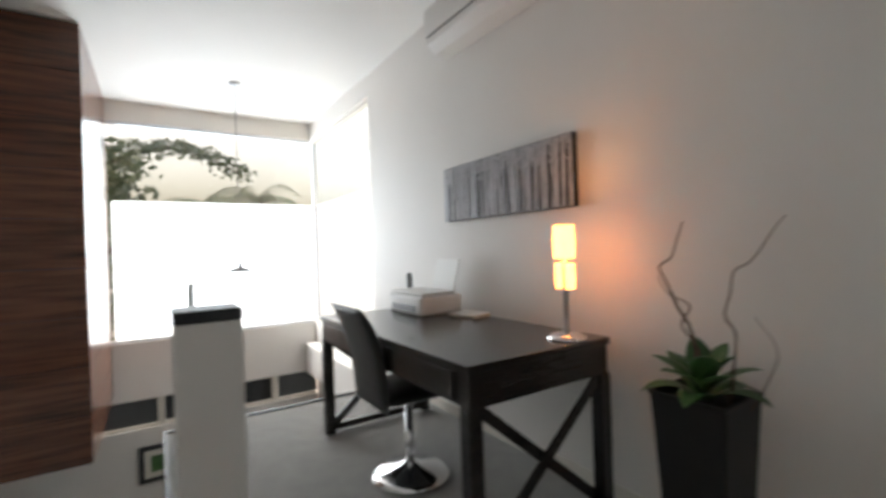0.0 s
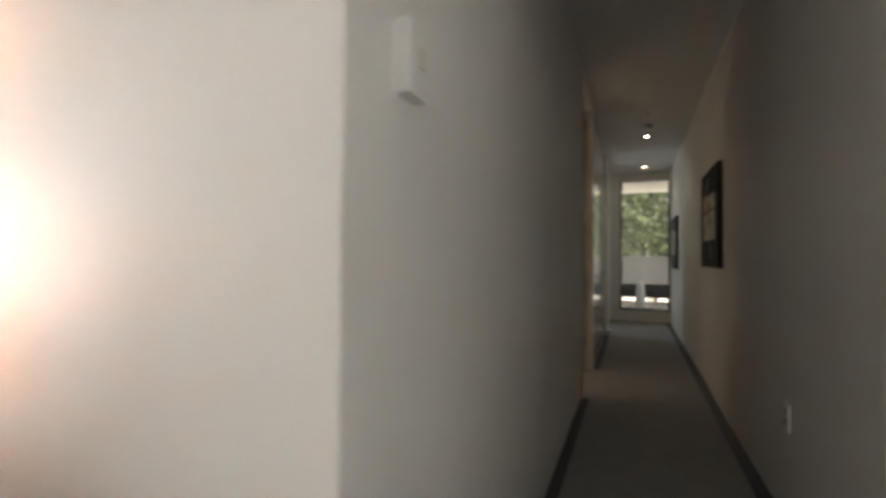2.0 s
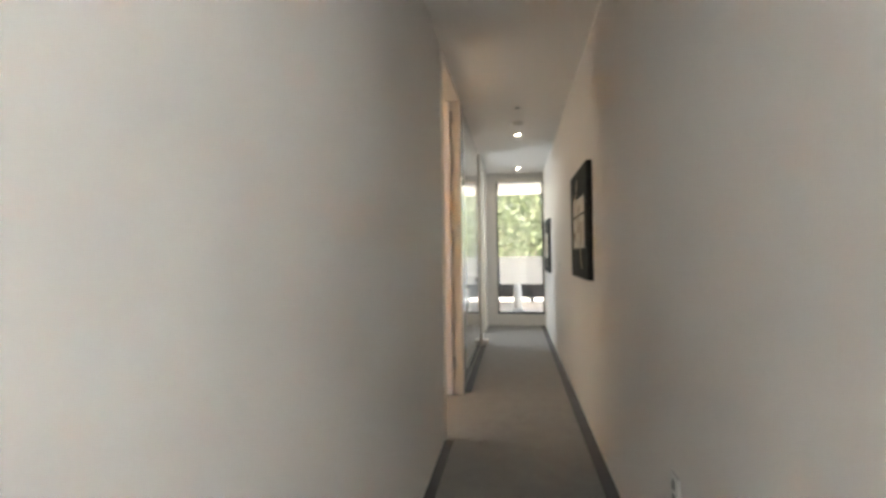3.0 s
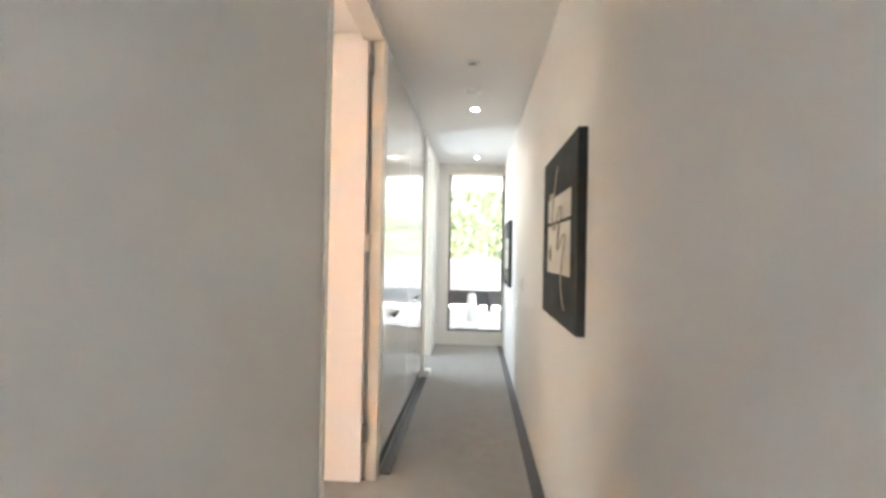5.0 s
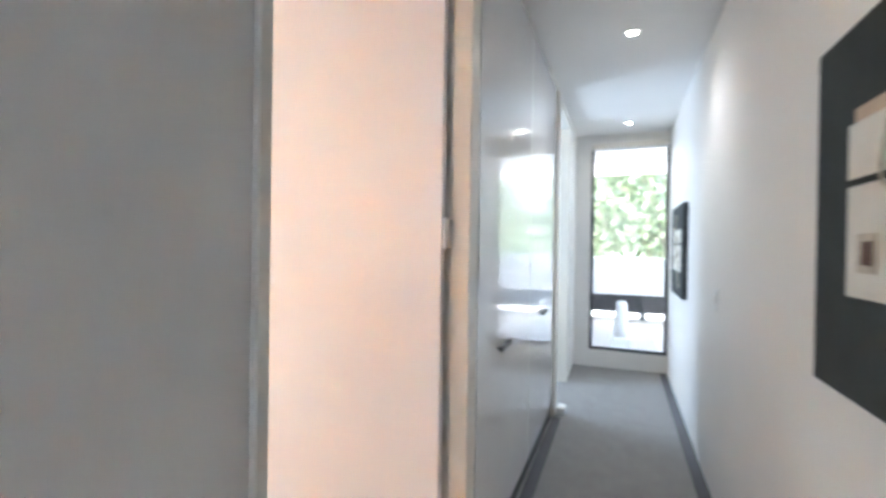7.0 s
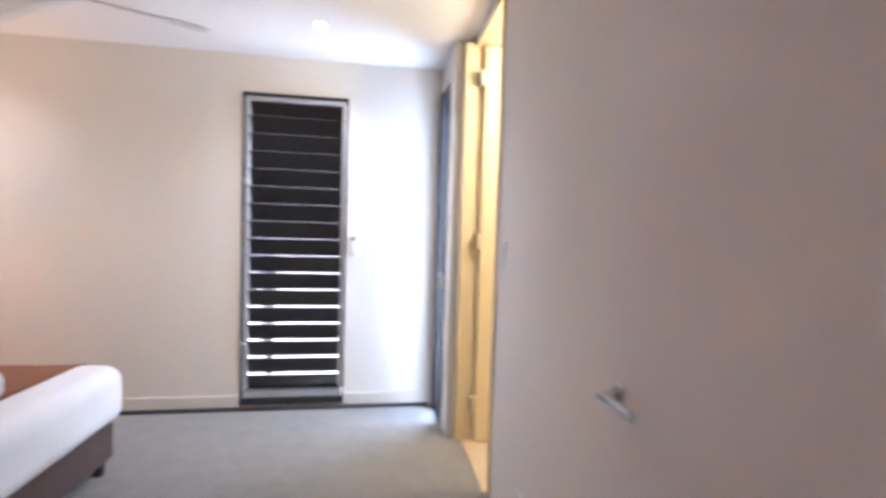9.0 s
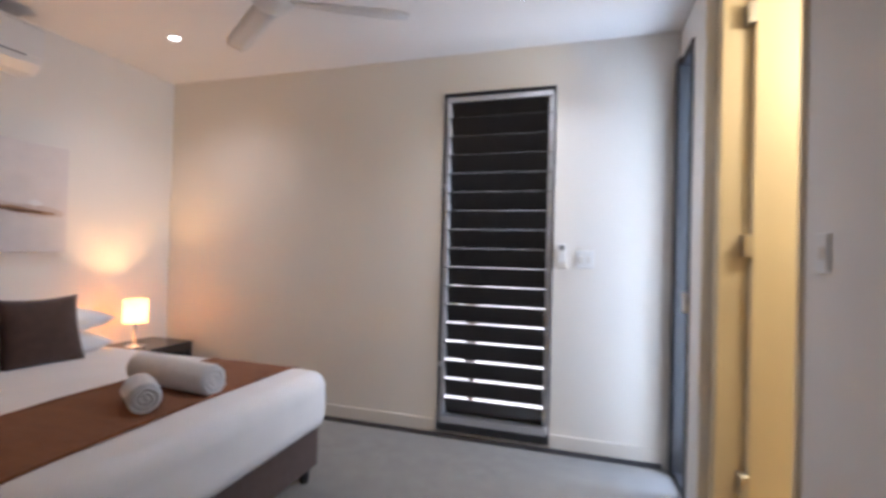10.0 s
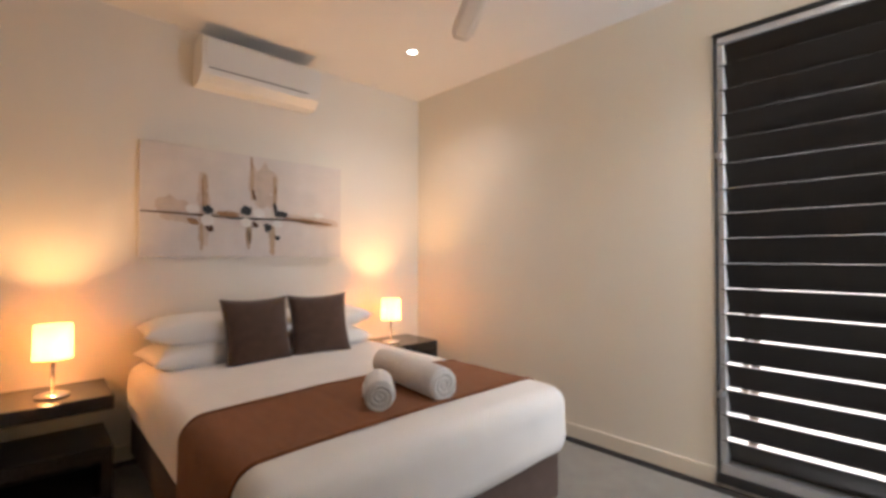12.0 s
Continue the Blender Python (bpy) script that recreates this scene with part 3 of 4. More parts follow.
for x, y, on in ((5.69, -0.55, True), (7.78, -0.57, True), (4.69, -0.535, False), (0.885, 3.0, True), (3.22, 3.07, True)):
    downlight(x, y, H, on)
smoke = thing("smoke_detector", "round white smoke detector under the ceiling", "smoke detector", "", pose(5.19, -0.535, H))
part("base", lathe([(0.066, 0.0), (0.066, -0.012), (0.06, -0.014)], 32), WHITE_PLASTIC, smoke, smooth=True)
part("cover", lathe([(0.056, -0.012), (0.054, -0.034), (0.03, -0.042), (0.0, -0.043)], 32), WHITE_PLASTIC, smoke, smooth=True)

# ---- study ----
# timber-clad box over the void
clad = thing("timber_cabinet", "tall cabinet clad in dark reddish rosewood boards", "cabinet")
part("core", boxes((-4.0, 3.82, -0.255, -2.15, 5.59, HS - 0.01)), BLACK, clad)
N_BOARD = 9
for i in range(N_BOARD):
    z0 = -0.26 + i * (HS + 0.255) / N_BOARD
    z1 = z0 + (HS + 0.255) / N_BOARD - 0.004
    part("board", boxes((-4.0, 3.8, z0, -2.131, 3.82, z1)), ROSEWOOD, clad)
    part("board", boxes((-2.15, 3.822, z0, -2.131, 5.59, z1)), ROSEWOOD, clad)
# half wall and glass balustrade at the stair
half = thing("half_wall", "white balustrade wall with a flat black cap", "balustrade")
part("body", boxes((-1.697, 1.1, 0, -1.54, 1.23, 0.992), bevel=0.003, seg=1), PAINT, half)
part("cap", boxes((-1.699, 1.097, 0.992, -1.538, 1.235, 1.024), bevel=0.003, seg=1), BLACK, half, "flat black cap")
# taupe tone of the brown reflection in the balustrade glass
TAUPE = mat("taupe_reflection", (0.3, 0.26, 0.23), 0.5, var=0.06)
balus = thing("glass_balustrade", "clear glass balustrade along the mezzanine edge", "balustrade")
part("pane", boxes((-1.546, 1.24, 0.02, -1.534, 3.24, 0.95), bevel=0.002, seg=1), GLASS, balus).visible_shadow = False
part("end_post", boxes((-1.555, 3.24, 0.0, -1.515, 3.28, 0.985), bevel=0.003, seg=1), TRIM, balus, "slim pale end post")
# solid block stands in for the brown reflection in the pane
part("reflection_block", boxes((-1.556, 1.25, 0.6, -1.524, 1.33, 0.95), bevel=0.003, seg=1), TAUPE, balus, "grey-brown block for the reflection in the glass")
part("channel", boxes((-1.562, 1.235, 0.0, -1.518, 3.24, 0.06), bevel=0.003, seg=1), ALU, balus, "aluminium floor channel")
picture = thing("framed_picture", "small dark-framed green picture on the lower wall", "picture")
part("frame", boxes((-1.935, 5.575, -1.24, -1.5, 5.6, -0.85), bevel=0.004), BLACK, picture)
part("mount", boxes((-1.885, 5.57, -1.19, -1.55, 5.576, -0.9)), IVORY, picture, "pale mount")
part("print", boxes((-1.825, 5.567, -1.13, -1.61, 5.571, -0.96)), LEAF, picture, "green print")
lower = thing("lower_cabinet", "dark low cabinet standing on the lower floor", "cabinet")
part("body", boxes((-2.6, 5.0, -2.9, -1.9, 5.58, -1.5), bevel=0.006), BLACK, lower)

# pendant over the void
pend = thing("pendant_lamp", "grey shallow-dish pendant lamp on a thin cord", "pendant lamp", "", pose(-1.04, 4.5, 0))
part("canopy", lathe([(0.0, 2.83), (0.05, 2.83), (0.045, 2.805), (0.0, 2.8)], 24), ALU, pend, smooth=True)
part("cord", tube([(0, 0, 2.81), (0, 0, 2.0), (0, 0, 1.08)], 0.004, 8), GREY_PLASTIC, pend)
part("cap", lathe([(0.0, 1.1), (0.018, 1.1), (0.022, 1.05), (0.0, 1.045)], 20), GREY_PLASTIC, pend)
part("shade", lathe([(0.02, 1.055), (0.06, 1.045), (0.1, 1.02), (0.11, 1.005), (0.105, 1.003), (0.058, 1.038), (0.02, 1.048)], 32, cap=False), GREY_PLASTIC, pend, "shallow metal dish", smooth=True)

# desk
desk = thing("desk", "dark espresso writing desk with crossed side braces", "desk")
DX0, DX1, DY0, DY1 = -0.85, -0.085, 1.055, 2.67
part("tabletop", boxes((DX0, DY0, 0.725, DX1, DY1, 0.755), bevel=0.003), ESPRESSO, desk)
part("apron", boxes((DX0 + 0.012, DY0 + 0.012, 0.6, DX0 + 0.035, DY1 - 0.012, 0.725)), ESPRESSO, desk)
part("apron", boxes((DX1 - 0.035, DY0 + 0.012, 0.6, DX1 - 0.012, DY1 - 0.012, 0.725)), ESPRESSO, desk)
for y in (DY0 + 0.008, DY1 - 0.032):
    part("apron", boxes((DX0 + 0.035, y, 0.6, DX1 - 0.035, y + 0.024, 0.725)), ESPRESSO, desk)
for y0 in (1.16, 1.92):
    dr = part("drawer", boxes((DX0 + 0.004, y0, 0.612, DX0 + 0.013, y0 + 0.72, 0.716), bevel=0.002, seg=1), ESPRESSO, desk)
for x in (DX0 + 0.003, DX1 - 0.063):
    for y in (DY0 + 0.003, DY1 - 0.063):
        part("leg", boxes((x, y, 0, x + 0.06, y + 0.06, 0.602), bevel=0.003, seg=1), ESPRESSO, desk)
for y in (DY0 + 0.033, DY1 - 0.033):
    part("stretcher", boxes((DX0 + 0.06, y - 0.022, 0.02, DX1 - 0.06, y + 0.022, 0.06), bevel=0.003, seg=1), ESPRESSO, desk)
    for a, b, off in (((DX0 + 0.05, 0.05), (DX1 - 0.05, 0.6), -0.009), ((DX0 + 0.05, 0.6), (DX1 - 0.05, 0.05), 0.009)):
        run, rise = b[0] - a[0], b[1] - a[1]
        bm = boxes((-math.hypot(run, rise) / 2, -0.008, -0.022, math.hypot(run, rise) / 2, 0.008, 0.022), bevel=0.002, seg=1)
        bmesh.ops.transform(bm, matrix=pose((a[0] + b[0]) / 2, y + off, (a[1] + b[1]) / 2, 0, -math.degrees(math.atan2(rise, run)), 0), verts=bm.verts)
        part("brace", bm, ESPRESSO, desk)

# swivel chair
chair = thing("desk_chair", "black leather swivel chair on a chrome disc base", "chair", "", pose(-0.65, 1.87, 0, 0, 0, 0))
part("base", lathe([(0.0, 0.0), (0.205, 0.0), (0.205, 0.012), (0.17, 0.03), (0.06, 0.055), (0.03, 0.075), (0.0, 0.078)], 48), CHROME, chair, "domed chrome base", smooth=True)
part("column", lathe([(0.026, 0.07), (0.026, 0.25), (0.02, 0.252), (0.02, 0.4), (0.0, 0.4)], 24), CHROME, chair, "chrome gas column", smooth=True)
part("footplate", boxes((-0.08, -0.08, 0.395, 0.08, 0.08, 0.41), bevel=0.004), BLACK, chair)


def cushion_slab(sx, sy, sz, n=14, puff=0.3):
    """A soft slab: a grid rounded at its rim."""
    bm = bmesh.new()
    tops, bots = [], []
    for i in range(n + 1):
        for side, rows in ((1, tops), (-1, bots)):
            row = []
            for j in range(n + 1):
                u, v = 2 * i / n - 1, 2 * j / n - 1
                e = max(0.0, (1 - abs(u) ** 5)) ** 0.5 * max(0.0, (1 - abs(v) ** 5)) ** 0.5
                row.append(bm.verts.new((u * sx / 2, v * sy / 2, side * sz / 2 * (1 - puff + puff * (1 - u * u) * (1 - v * v)) * e)))
            rows.append(row)
    for rows, flip in ((tops, False), (bots, True)):
        for i in range(n):
            for j in range(n):
                q = (rows[i][j], rows[i + 1][j], rows[i + 1][j + 1], rows[i][j + 1])
                bm.faces.new(q[::-1] if flip else q)
    bmesh.ops.remove_doubles(bm, verts=bm.verts, dist=1e-4)
    return bm


bm = cushion_slab(0.44, 0.42, 0.09)
bmesh.ops.transform(bm, matrix=pose(0.01, 0, 0.455), verts=bm.verts)
part("seat", bm, LEATHER, chair, smooth=True)
bm = cushion_slab(0.52, 0.4, 0.065)
for v in bm.verts:
    v.co.z += 0.06 * (v.co.x / 0.26) ** 2 * (1 if v.co.x > 0 else 0.4)
bmesh.ops.transform(bm, matrix=pose(-0.225, 0, 0.66, 0, -80, 180) @ pose(0, 0, 0, 180, 0, 0), verts=bm.verts)
part("backrest", bm, LEATHER, chair, smooth=True)

# desk lamp with paper shades
dl = thing("desk_lamp", "lit table lamp with stacked paper shades on a steel stem", "table lamp", "", pose(-0.25, 1.15, 0.755))
part("base", lathe([(0.0, 0.0), (0.085, 0.0), (0.085, 0.008), (0.06, 0.024), (0.02, 0.034), (0.0, 0.036)], 32), CHROME, dl, smooth=True)
part("stem", lathe([(0.011, 0.03), (0.011, 0.39), (0.0, 0.392)], 16), STEEL, dl, smooth=True)
part("shade", lathe([(0.043, 0.345), (0.047, 0.42), (0.043, 0.49), (0.04, 0.49), (0.044, 0.42), (0.04, 0.345)], 32, cap=False), SHADE_DESK, dl, "glowing paper shade", smooth=True)
for dy in (-0.028, 0.028):
    part("shade", lathe([(0.019, 0.215), (0.022, 0.28), (0.019, 0.326), (0.017, 0.326), (0.017, 0.215)], 24, pose(0.0, dy, 0), cap=False), SHADE_DESK, dl, "small glowing paper shade", smooth=True)

# printer, router, papers
pr = thing("printer", "white desktop printer with its paper tray raised", "printer", "", pose(-0.24, 2.36, 0.755))
part("body", boxes((-0.16, -0.22, 0.0, 0.14, 0.22, 0.12), bevel=0.018), WHITE_PLASTIC, pr)
part("lid", boxes((-0.15, -0.215, 0.12, 0.09, 0.215, 0.14), bevel=0.008), WHITE_PLASTIC, pr)
bm = boxes((-0.006, -0.13, 0, 0.006, 0.13, 0.22), bevel=0.004)
bmesh.ops.transform(bm, matrix=pose(0.1, -0.06, 0.12, 0, 14, 0), verts=bm.verts)
part("paper_tray", bm, WHITE_PLASTIC, pr, "raised white paper tray")
part("output_slot", boxes((-0.168, -0.15, 0.02, -0.15, 0.15, 0.06), bevel=0.004), GREY_PLASTIC, pr, "dark output slot")
rt = thing("router", "slim grey router standing on the desk", "router", "", pose(-0.2, 2.64, 0.755))
part("body", boxes((-0.02, -0.012, 0.0, 0.02, 0.012, 0.24), bevel=0.006), GREY_PLASTIC, rt)
part("foot", boxes((-0.04, -0.03, 0.0, 0.04, 0.03, 0.012), bevel=0.004), GREY_PLASTIC, rt)
note = thing("notepad", "white notepad lying on the desk", "notepad", "", pose(-0.17, 1.97, 0.755, 0, 0, 12))
part("pages", boxes((-0.075, -0.1, 0.0, 0.075, 0.1, 0.016), bevel=0.002, seg=1), IVORY, note)
part("cover", boxes((-0.077, -0.102, 0.016, 0.077, 0.102, 0.019)), WHITE_PLASTIC, note)

# study canvas of a grey wood
sc = thing("forest_canvas", "wide canvas of a grey misty birch forest", "painting")
bm = boxes((-0.035, 1.27, 1.345, 0.0, 2.4, 1.705), bevel=0.003, seg=1)
bm.normal_update()
for f in bm.faces:
    f.material_index = 0 if f.normal.x < -0.9 else 1
FOREST = two_tone("misty_forest", (0.09, 0.093, 0.1), (0.5, 0.51, 0.54), 0.36, 3.6, 0.35, 0.8, (1, 11, 2.2))
part("canvas", bm, [FOREST, CANVAS_EDGE], sc)
rnd = random.Random(4)
PALE_BARK = mat("painted_pale_trunk", (0.5, 0.5, 0.52), 0.6, var=0.3, scale=30)
DARK_BARK = mat("painted_dark_trunk", (0.04, 0.04, 0.042), 0.6, var=0.3, scale=30)
for i in range(70):
    y = 1.3 + 1.07 * rnd.random()
    w = 0.003 + 0.01 * rnd.random()
    top = 1.6 + 0.095 * rnd.random()
    lean = 0.03 * (rnd.random() - 0.5)
    bm = boxes((-0.038, -w, 0, -0.0355, w, top - 1.36))
    for v in bm.verts:
        v.co.y += lean * v.co.z / 0.3
        v.co.y *= 1.0 if v.co.z < 0.1 else 0.7 if abs(v.co.y) < 1 else 1
    bmesh.ops.transform(bm, matrix=pose(-0.0003 * (i % 5), y, 1.352), verts=bm.verts)
    part("painted_trunk", bm, PALE_BARK if i % 3 else DARK_BARK, sc)
bm = bmesh.new()
for i in range(260):
    y, z, d = 1.29 + 1.09 * rnd.random(), 1.69 - 0.11 * rnd.random() ** 1.4, 0.004 + 0.008 * rnd.random()
    add_box(bm, -0.0392, y - d, z - 0.5 * d, -0.0376, y + d, z + 0.5 * d)
part("painted_leaves", bm, PALE_BARK, sc, "pale speckled leaves along the top")


def air_conditioner(m, length, group="air conditioners"):
    """A split unit: x out of the wall, y along it, z up from its foot."""
    a = thing("air_conditioner", "white wall-mounted split air conditioner", "air conditioner", group, m)
    prof = [(0.0, 0.0), (0.13, 0.0), (0.19, 0.05), (0.205, 0.1), (0.205, 0.25), (0.185, 0.285), (0.0, 0.285)]
    bm = bmesh.new()
    ends = [[bm.verts.new((x, y, z)) for x, z in prof] for y in (0, length)]
    for i in range(len(prof)):
        j = (i + 1) % len(prof)
        bm.faces.new((ends[0][i], ends[0][j], ends[1][j], ends[1][i]))
    bm.faces.new(ends[0][::-1])
    bm.faces.new(ends[1])
    bmesh.ops.bevel(bm, geom=bm.edges[:], offset=0.006, segments=2, profile=0.5, affect='EDGES')
    part("body", bm, WHITE_PLASTIC, a)
    part("front_panel", boxes((0.203, 0.02, 0.09, 0.212, length - 0.02, 0.262), bevel=0.003), WHITE_PLASTIC, a)
    bm = boxes((-0.03, 0.05, -0.004, 0.03, length - 0.12, 0.004), bevel=0.002, seg=1)
    bmesh.ops.transform(bm, matrix=pose(0.168, 0, 0.03, 0, -40, 0), verts=bm.verts)
    part("flap", bm, WHITE_PLASTIC, a, "outlet flap")
    part("outlet", boxes((0.205, 0.04, 0.078, 0.2085, length - 0.1, 0.086)), GREY_PLASTIC, a, "thin outlet gap")
    part("top_grille", boxes((0.02, 0.03, 0.284, 0.17, length - 0.03, 0.288)), GREY_PLASTIC, a, "dark intake grille")
    return a


air_conditioner(pose(0, 2.32, 2.45, 0, 0, 180), 0.95)
origin = BEDROOM
air_conditioner(pose(0.13, 1.42, 2.33), 0.8)
origin = HOUSE

# planter with broad leaves and twisted twigs
pl = thing("potted_plant", "broad-leaved plant with twisted twigs in a tall dark square planter", "potted plant", "", pose(-0.268, 0.573, 0.093) @ Matrix.Scale(0.873, 4))
bm = bmesh.new()
tiers = [(0.094, -0.1065), (0.134, 0.65), (0.139, 0.67), (0.125, 0.67), (0.116, 0.62)]
rings = [[bm.verts.new((sx * r, sy * r, z)) for sx, sy in ((-1, -1), (1, -1), (1, 1), (-1, 1))] for r, z in tiers]
for a, b in zip(rings, rings[1:]):
    for i in range(4):
        bm.faces.new((a[i], a[(i + 1) % 4], b[(i + 1) % 4], b[i]))
bm.faces.new(rings[0][::-1])
bmesh.ops.bevel(bm, geom=[e for e in bm.edges if abs(e.verts[0].co.z - e.verts[1].co.z) > 0.3], offset=0.01, segments=2, affect='EDGES', profile=0.5)
part("planter", bm, POT, pl, "tapered dark square planter")
part("soil", boxes((-0.112, -0.112, 0.61, 0.112, 0.112, 0.635)), SOIL, pl)


def leaf_mesh(length, width, droop):
    bm = bmesh.new()
    rows, n = [], 9
    for i in range(n + 1):
        t = i / n
        w = width * (math.sin(math.pi * min(1, 0.12 + 0.88 * t)) ** 0.7) * (1 - 0.15 * t)
        x = length * t * math.cos(droop * t * 0.6)
        z = length * (0.75 * t - droop * t * t)
        rows.append([bm.verts.new((x, s * w / 2, z + 0.12 * w * abs(s))) for s in (-1, -0.5, 0, 0.5, 1)])
    for a, b in zip(rows, rows[1:]):
        for k in range(4):
            bm.faces.new((a[k], a[k + 1], b[k + 1], b[k]))
    bm.normal_update()
    bmesh.ops.solidify(bm, geom=bm.faces[:], thickness=0.002)
    return bm


rnd = random.Random(11)
for i in range(17):
    ring = i // 6
    ang = i * 137.5
    bm = leaf_mesh(0.22 - 0.04 * ring + 0.03 * rnd.random(), 0.085 + 0.02 * rnd.random(), (0.55, 0.3, 0.12)[ring] + 0.12 * rnd.random())
    bmesh.ops.transform(bm, matrix=pose(0, 0, 0.635 + 0.03 * ring, 0, -8 * ring, ang), verts=bm.verts)
    part("leaf", bm, LEAF, pl, smooth=True)
for pts, r in (([(0.02, 0.03, 0.6), (0.03, 0.04, 0.78), (0.03, 0.06, 0.888), (0.04, 0.11, 0.96), (0.02, 0.12, 1.01), (0.05, 0.16, 1.06), (0.03, 0.175, 1.12), (0.04, 0.13, 1.16), (0.05, 0.115, 1.22), (0.03, 0.07, 1.31)], 0.0075),
               ([(0.02, 0.02, 0.6), (0.03, 0.03, 0.8), (0.0, 0.075, 0.9), (0.05, 0.07, 0.97), (0.02, 0.14, 1.02), (0.04, 0.19, 1.09)], 0.0055),
               ([(0.03, -0.07, 0.6), (0.03, -0.09, 0.78), (0.04, -0.093, 0.887), (0.02, -0.07, 0.95), (0.04, -0.08, 1.03), (0.03, -0.1, 1.11), (0.05, -0.14, 1.14), (0.02, -0.195, 1.2), (0.04, -0.225, 1.26), (0.03, -0.262, 1.3)], 0.0048),
               ([(0.05, -0.12, 0.6), (0.05, -0.19, 0.75), (0.05, -0.215, 0.85), (0.04, -0.15, 0.96)], 0.0028)):
    run = wave_curve(pts, 60)
    part("twig", tube(run, r, 7, 0.35), TWIG, pl, "twisted dry twig", smooth=True)

# ---- bedroom ----
origin = BEDROOM
bed = thing("bed", "double bed with white cotton bedding on a brown upholstered base", "bed")
BX0, BX1, BY0, BY1, BT = 0.15, 2.19, 1.08, 2.575, 0.607
part("base", boxes((BX0, BY0 + 0.03, 0.07, BX1 - 0.05, BY1 - 0.03, 0.36), bevel=0.02, seg=3), BEDBASE, bed, "brown upholstered bed base")
for x in (0.25, 2.1):
    for y in (1.18, 2.47):
        part("leg", lathe([(0.0, 0.0), (0.022, 0.0), (0.028, 0.08), (0.0, 0.08)], 16, pose(x, y, 0)), BLACK, bed, "short dark foot")


def cover_profile(hang0, hang1, off, n=10, r=0.09, waver=None):
    """Points across the bed, up one side, over the top and down the other."""
    pts = []
    y0, y1, zt = BY0 - off, BY1 + off, BT + off
    pts.append((y0 - 0.008, hang0))
    pts.append((y0 - 0.004, (hang0 + zt - r) / 2))
    for k in range(n + 1):
        a = math.pi - math.pi / 2 * k / n
        pts.append((y0 + r + r * math.cos(a), zt - r + r * math.sin(a)))
    for k in range(1, 8):
        t = k / 8
        pts.append((y0 + r + (y1 - y0 - 2 * r) * t, zt + 0.012 * math.sin(math.pi * t)))
    for k in range(n + 1):
        a = math.pi / 2 - math.pi / 2 * k / n
        pts.append((y1 - r + r * math.cos(a), zt - r + r * math.sin(a)))
    pts.append((y1 + 0.004, (hang1 + zt - r) / 2))
    pts.append((y1 + 0.008, hang1))
    return pts


def sweep(rows, thick=0.006):
    bm = bmesh.new()
    grid = [[bm.verts.new(p) for p in row] for row in rows]
    for a, b in zip(grid, grid[1:]):
        for i in range(len(a) - 1):
            bm.faces.new((a[i], a[i + 1], b[i + 1], b[i]))
    bmesh.ops.recalc_face_normals(bm, faces=bm.faces)
    if thick:
        bmesh.ops.solidify(bm, geom=bm.faces[:], thickness=thick)
    return bm


noise_at = lambda x, y, s: noise.noise(Vector((x * s, y * s, 3.1)))
bm = boxes((BX0, BY0, 0.285, BX1, BY1, BT + 0.004), bevel=0.085, seg=6)
bmesh.ops.subdivide_edges(bm, edges=[e for e in bm.edges if e.calc_length() > 0.12], cuts=14, use_grid_fill=True)
for v in bm.verts:
    v.co.z += 0.006 * noise_at(v.co.x, v.co.y, 3.5) + 0.01 * max(0, 1 - ((v.co.y - 1.822) / 0.75) ** 2) * (1 if v.co.z > 0.55 else 0)
    v.co.x += 0.006 * noise_at(v.co.z * 2, v.co.y, 4)
    v.co.y += 0.006 * noise_at(v.co.z * 2, v.co.x, 4)
part("duvet", bm, LINEN, bed, "white cotton bedspread", smooth=True)
throw = thing("bed_runner", "rust-brown woven throw laid across the bed", "throw")
rows = []
for i in range(16):
    t = i / 15
    row = []
    for y, z in cover_profile(0.24, 0.24, 0.008):
        s = (y - BY0) / (BY1 - BY0)
        xa, xb = 1.435 - 0.01 * s, 1.995 - 0.005 * s
        x = xa + (xb - xa) * t
        row.append((x, y + 0.004 * noise_at(x, z, 6), z + 0.004 * noise_at(x, y, 5) + 0.004))
    rows.append(row)
part("cloth", sweep(rows, 0.006), RUNNER, throw, smooth=True)
for a, b in ((rows[0], rows[1]), (rows[-1], rows[-2])):
    edge = [[tuple(Vector(p).lerp(Vector(q), s) + Vector((0, 0, 0.004))) for p, q in zip(a, b)] for s in (0.0, 0.25, 0.5)]
    part("hem", sweep(edge if a is rows[0] else edge[::-1], 0.004), RUNNER, throw, "stitched hem", smooth=True)


def pillow_bm(sx, sy, sz, n=18, pinch=0.1):
    bm = bmesh.new()
    sides = []
    for side in (1, -1):
        rows = []
        for i in range(n + 1):
            row = []
            for j in range(n + 1):
                u, v = 2 * i / n - 1, 2 * j / n - 1
                x, y = u * (1 - pinch * (1 - v * v) ** 1 * 0.6), v * (1 - pinch * (1 - u * u) * 0.6)
                h = (max(0, 1 - u * u) * max(0, 1 - v * v)) ** 0.42
                row.append(bm.verts.new((x * sx / 2, y * sy / 2, side * h * sz / 2 * (1 + 0.08 * noise_at(u + side, v, 2)))))
            rows.append(row)
        sides.append(rows)
    for rows, flip in ((sides[0], False), (sides[1], True)):
        for i in range(n):
            for j in range(n):
                q = (rows[i][j], rows[i + 1][j], rows[i + 1][j + 1], rows[i][j + 1])
                bm.faces.new(q[::-1] if flip else q)
    bmesh.ops.remove_doubles(bm, verts=bm.verts, dist=1e-4)
    return bm


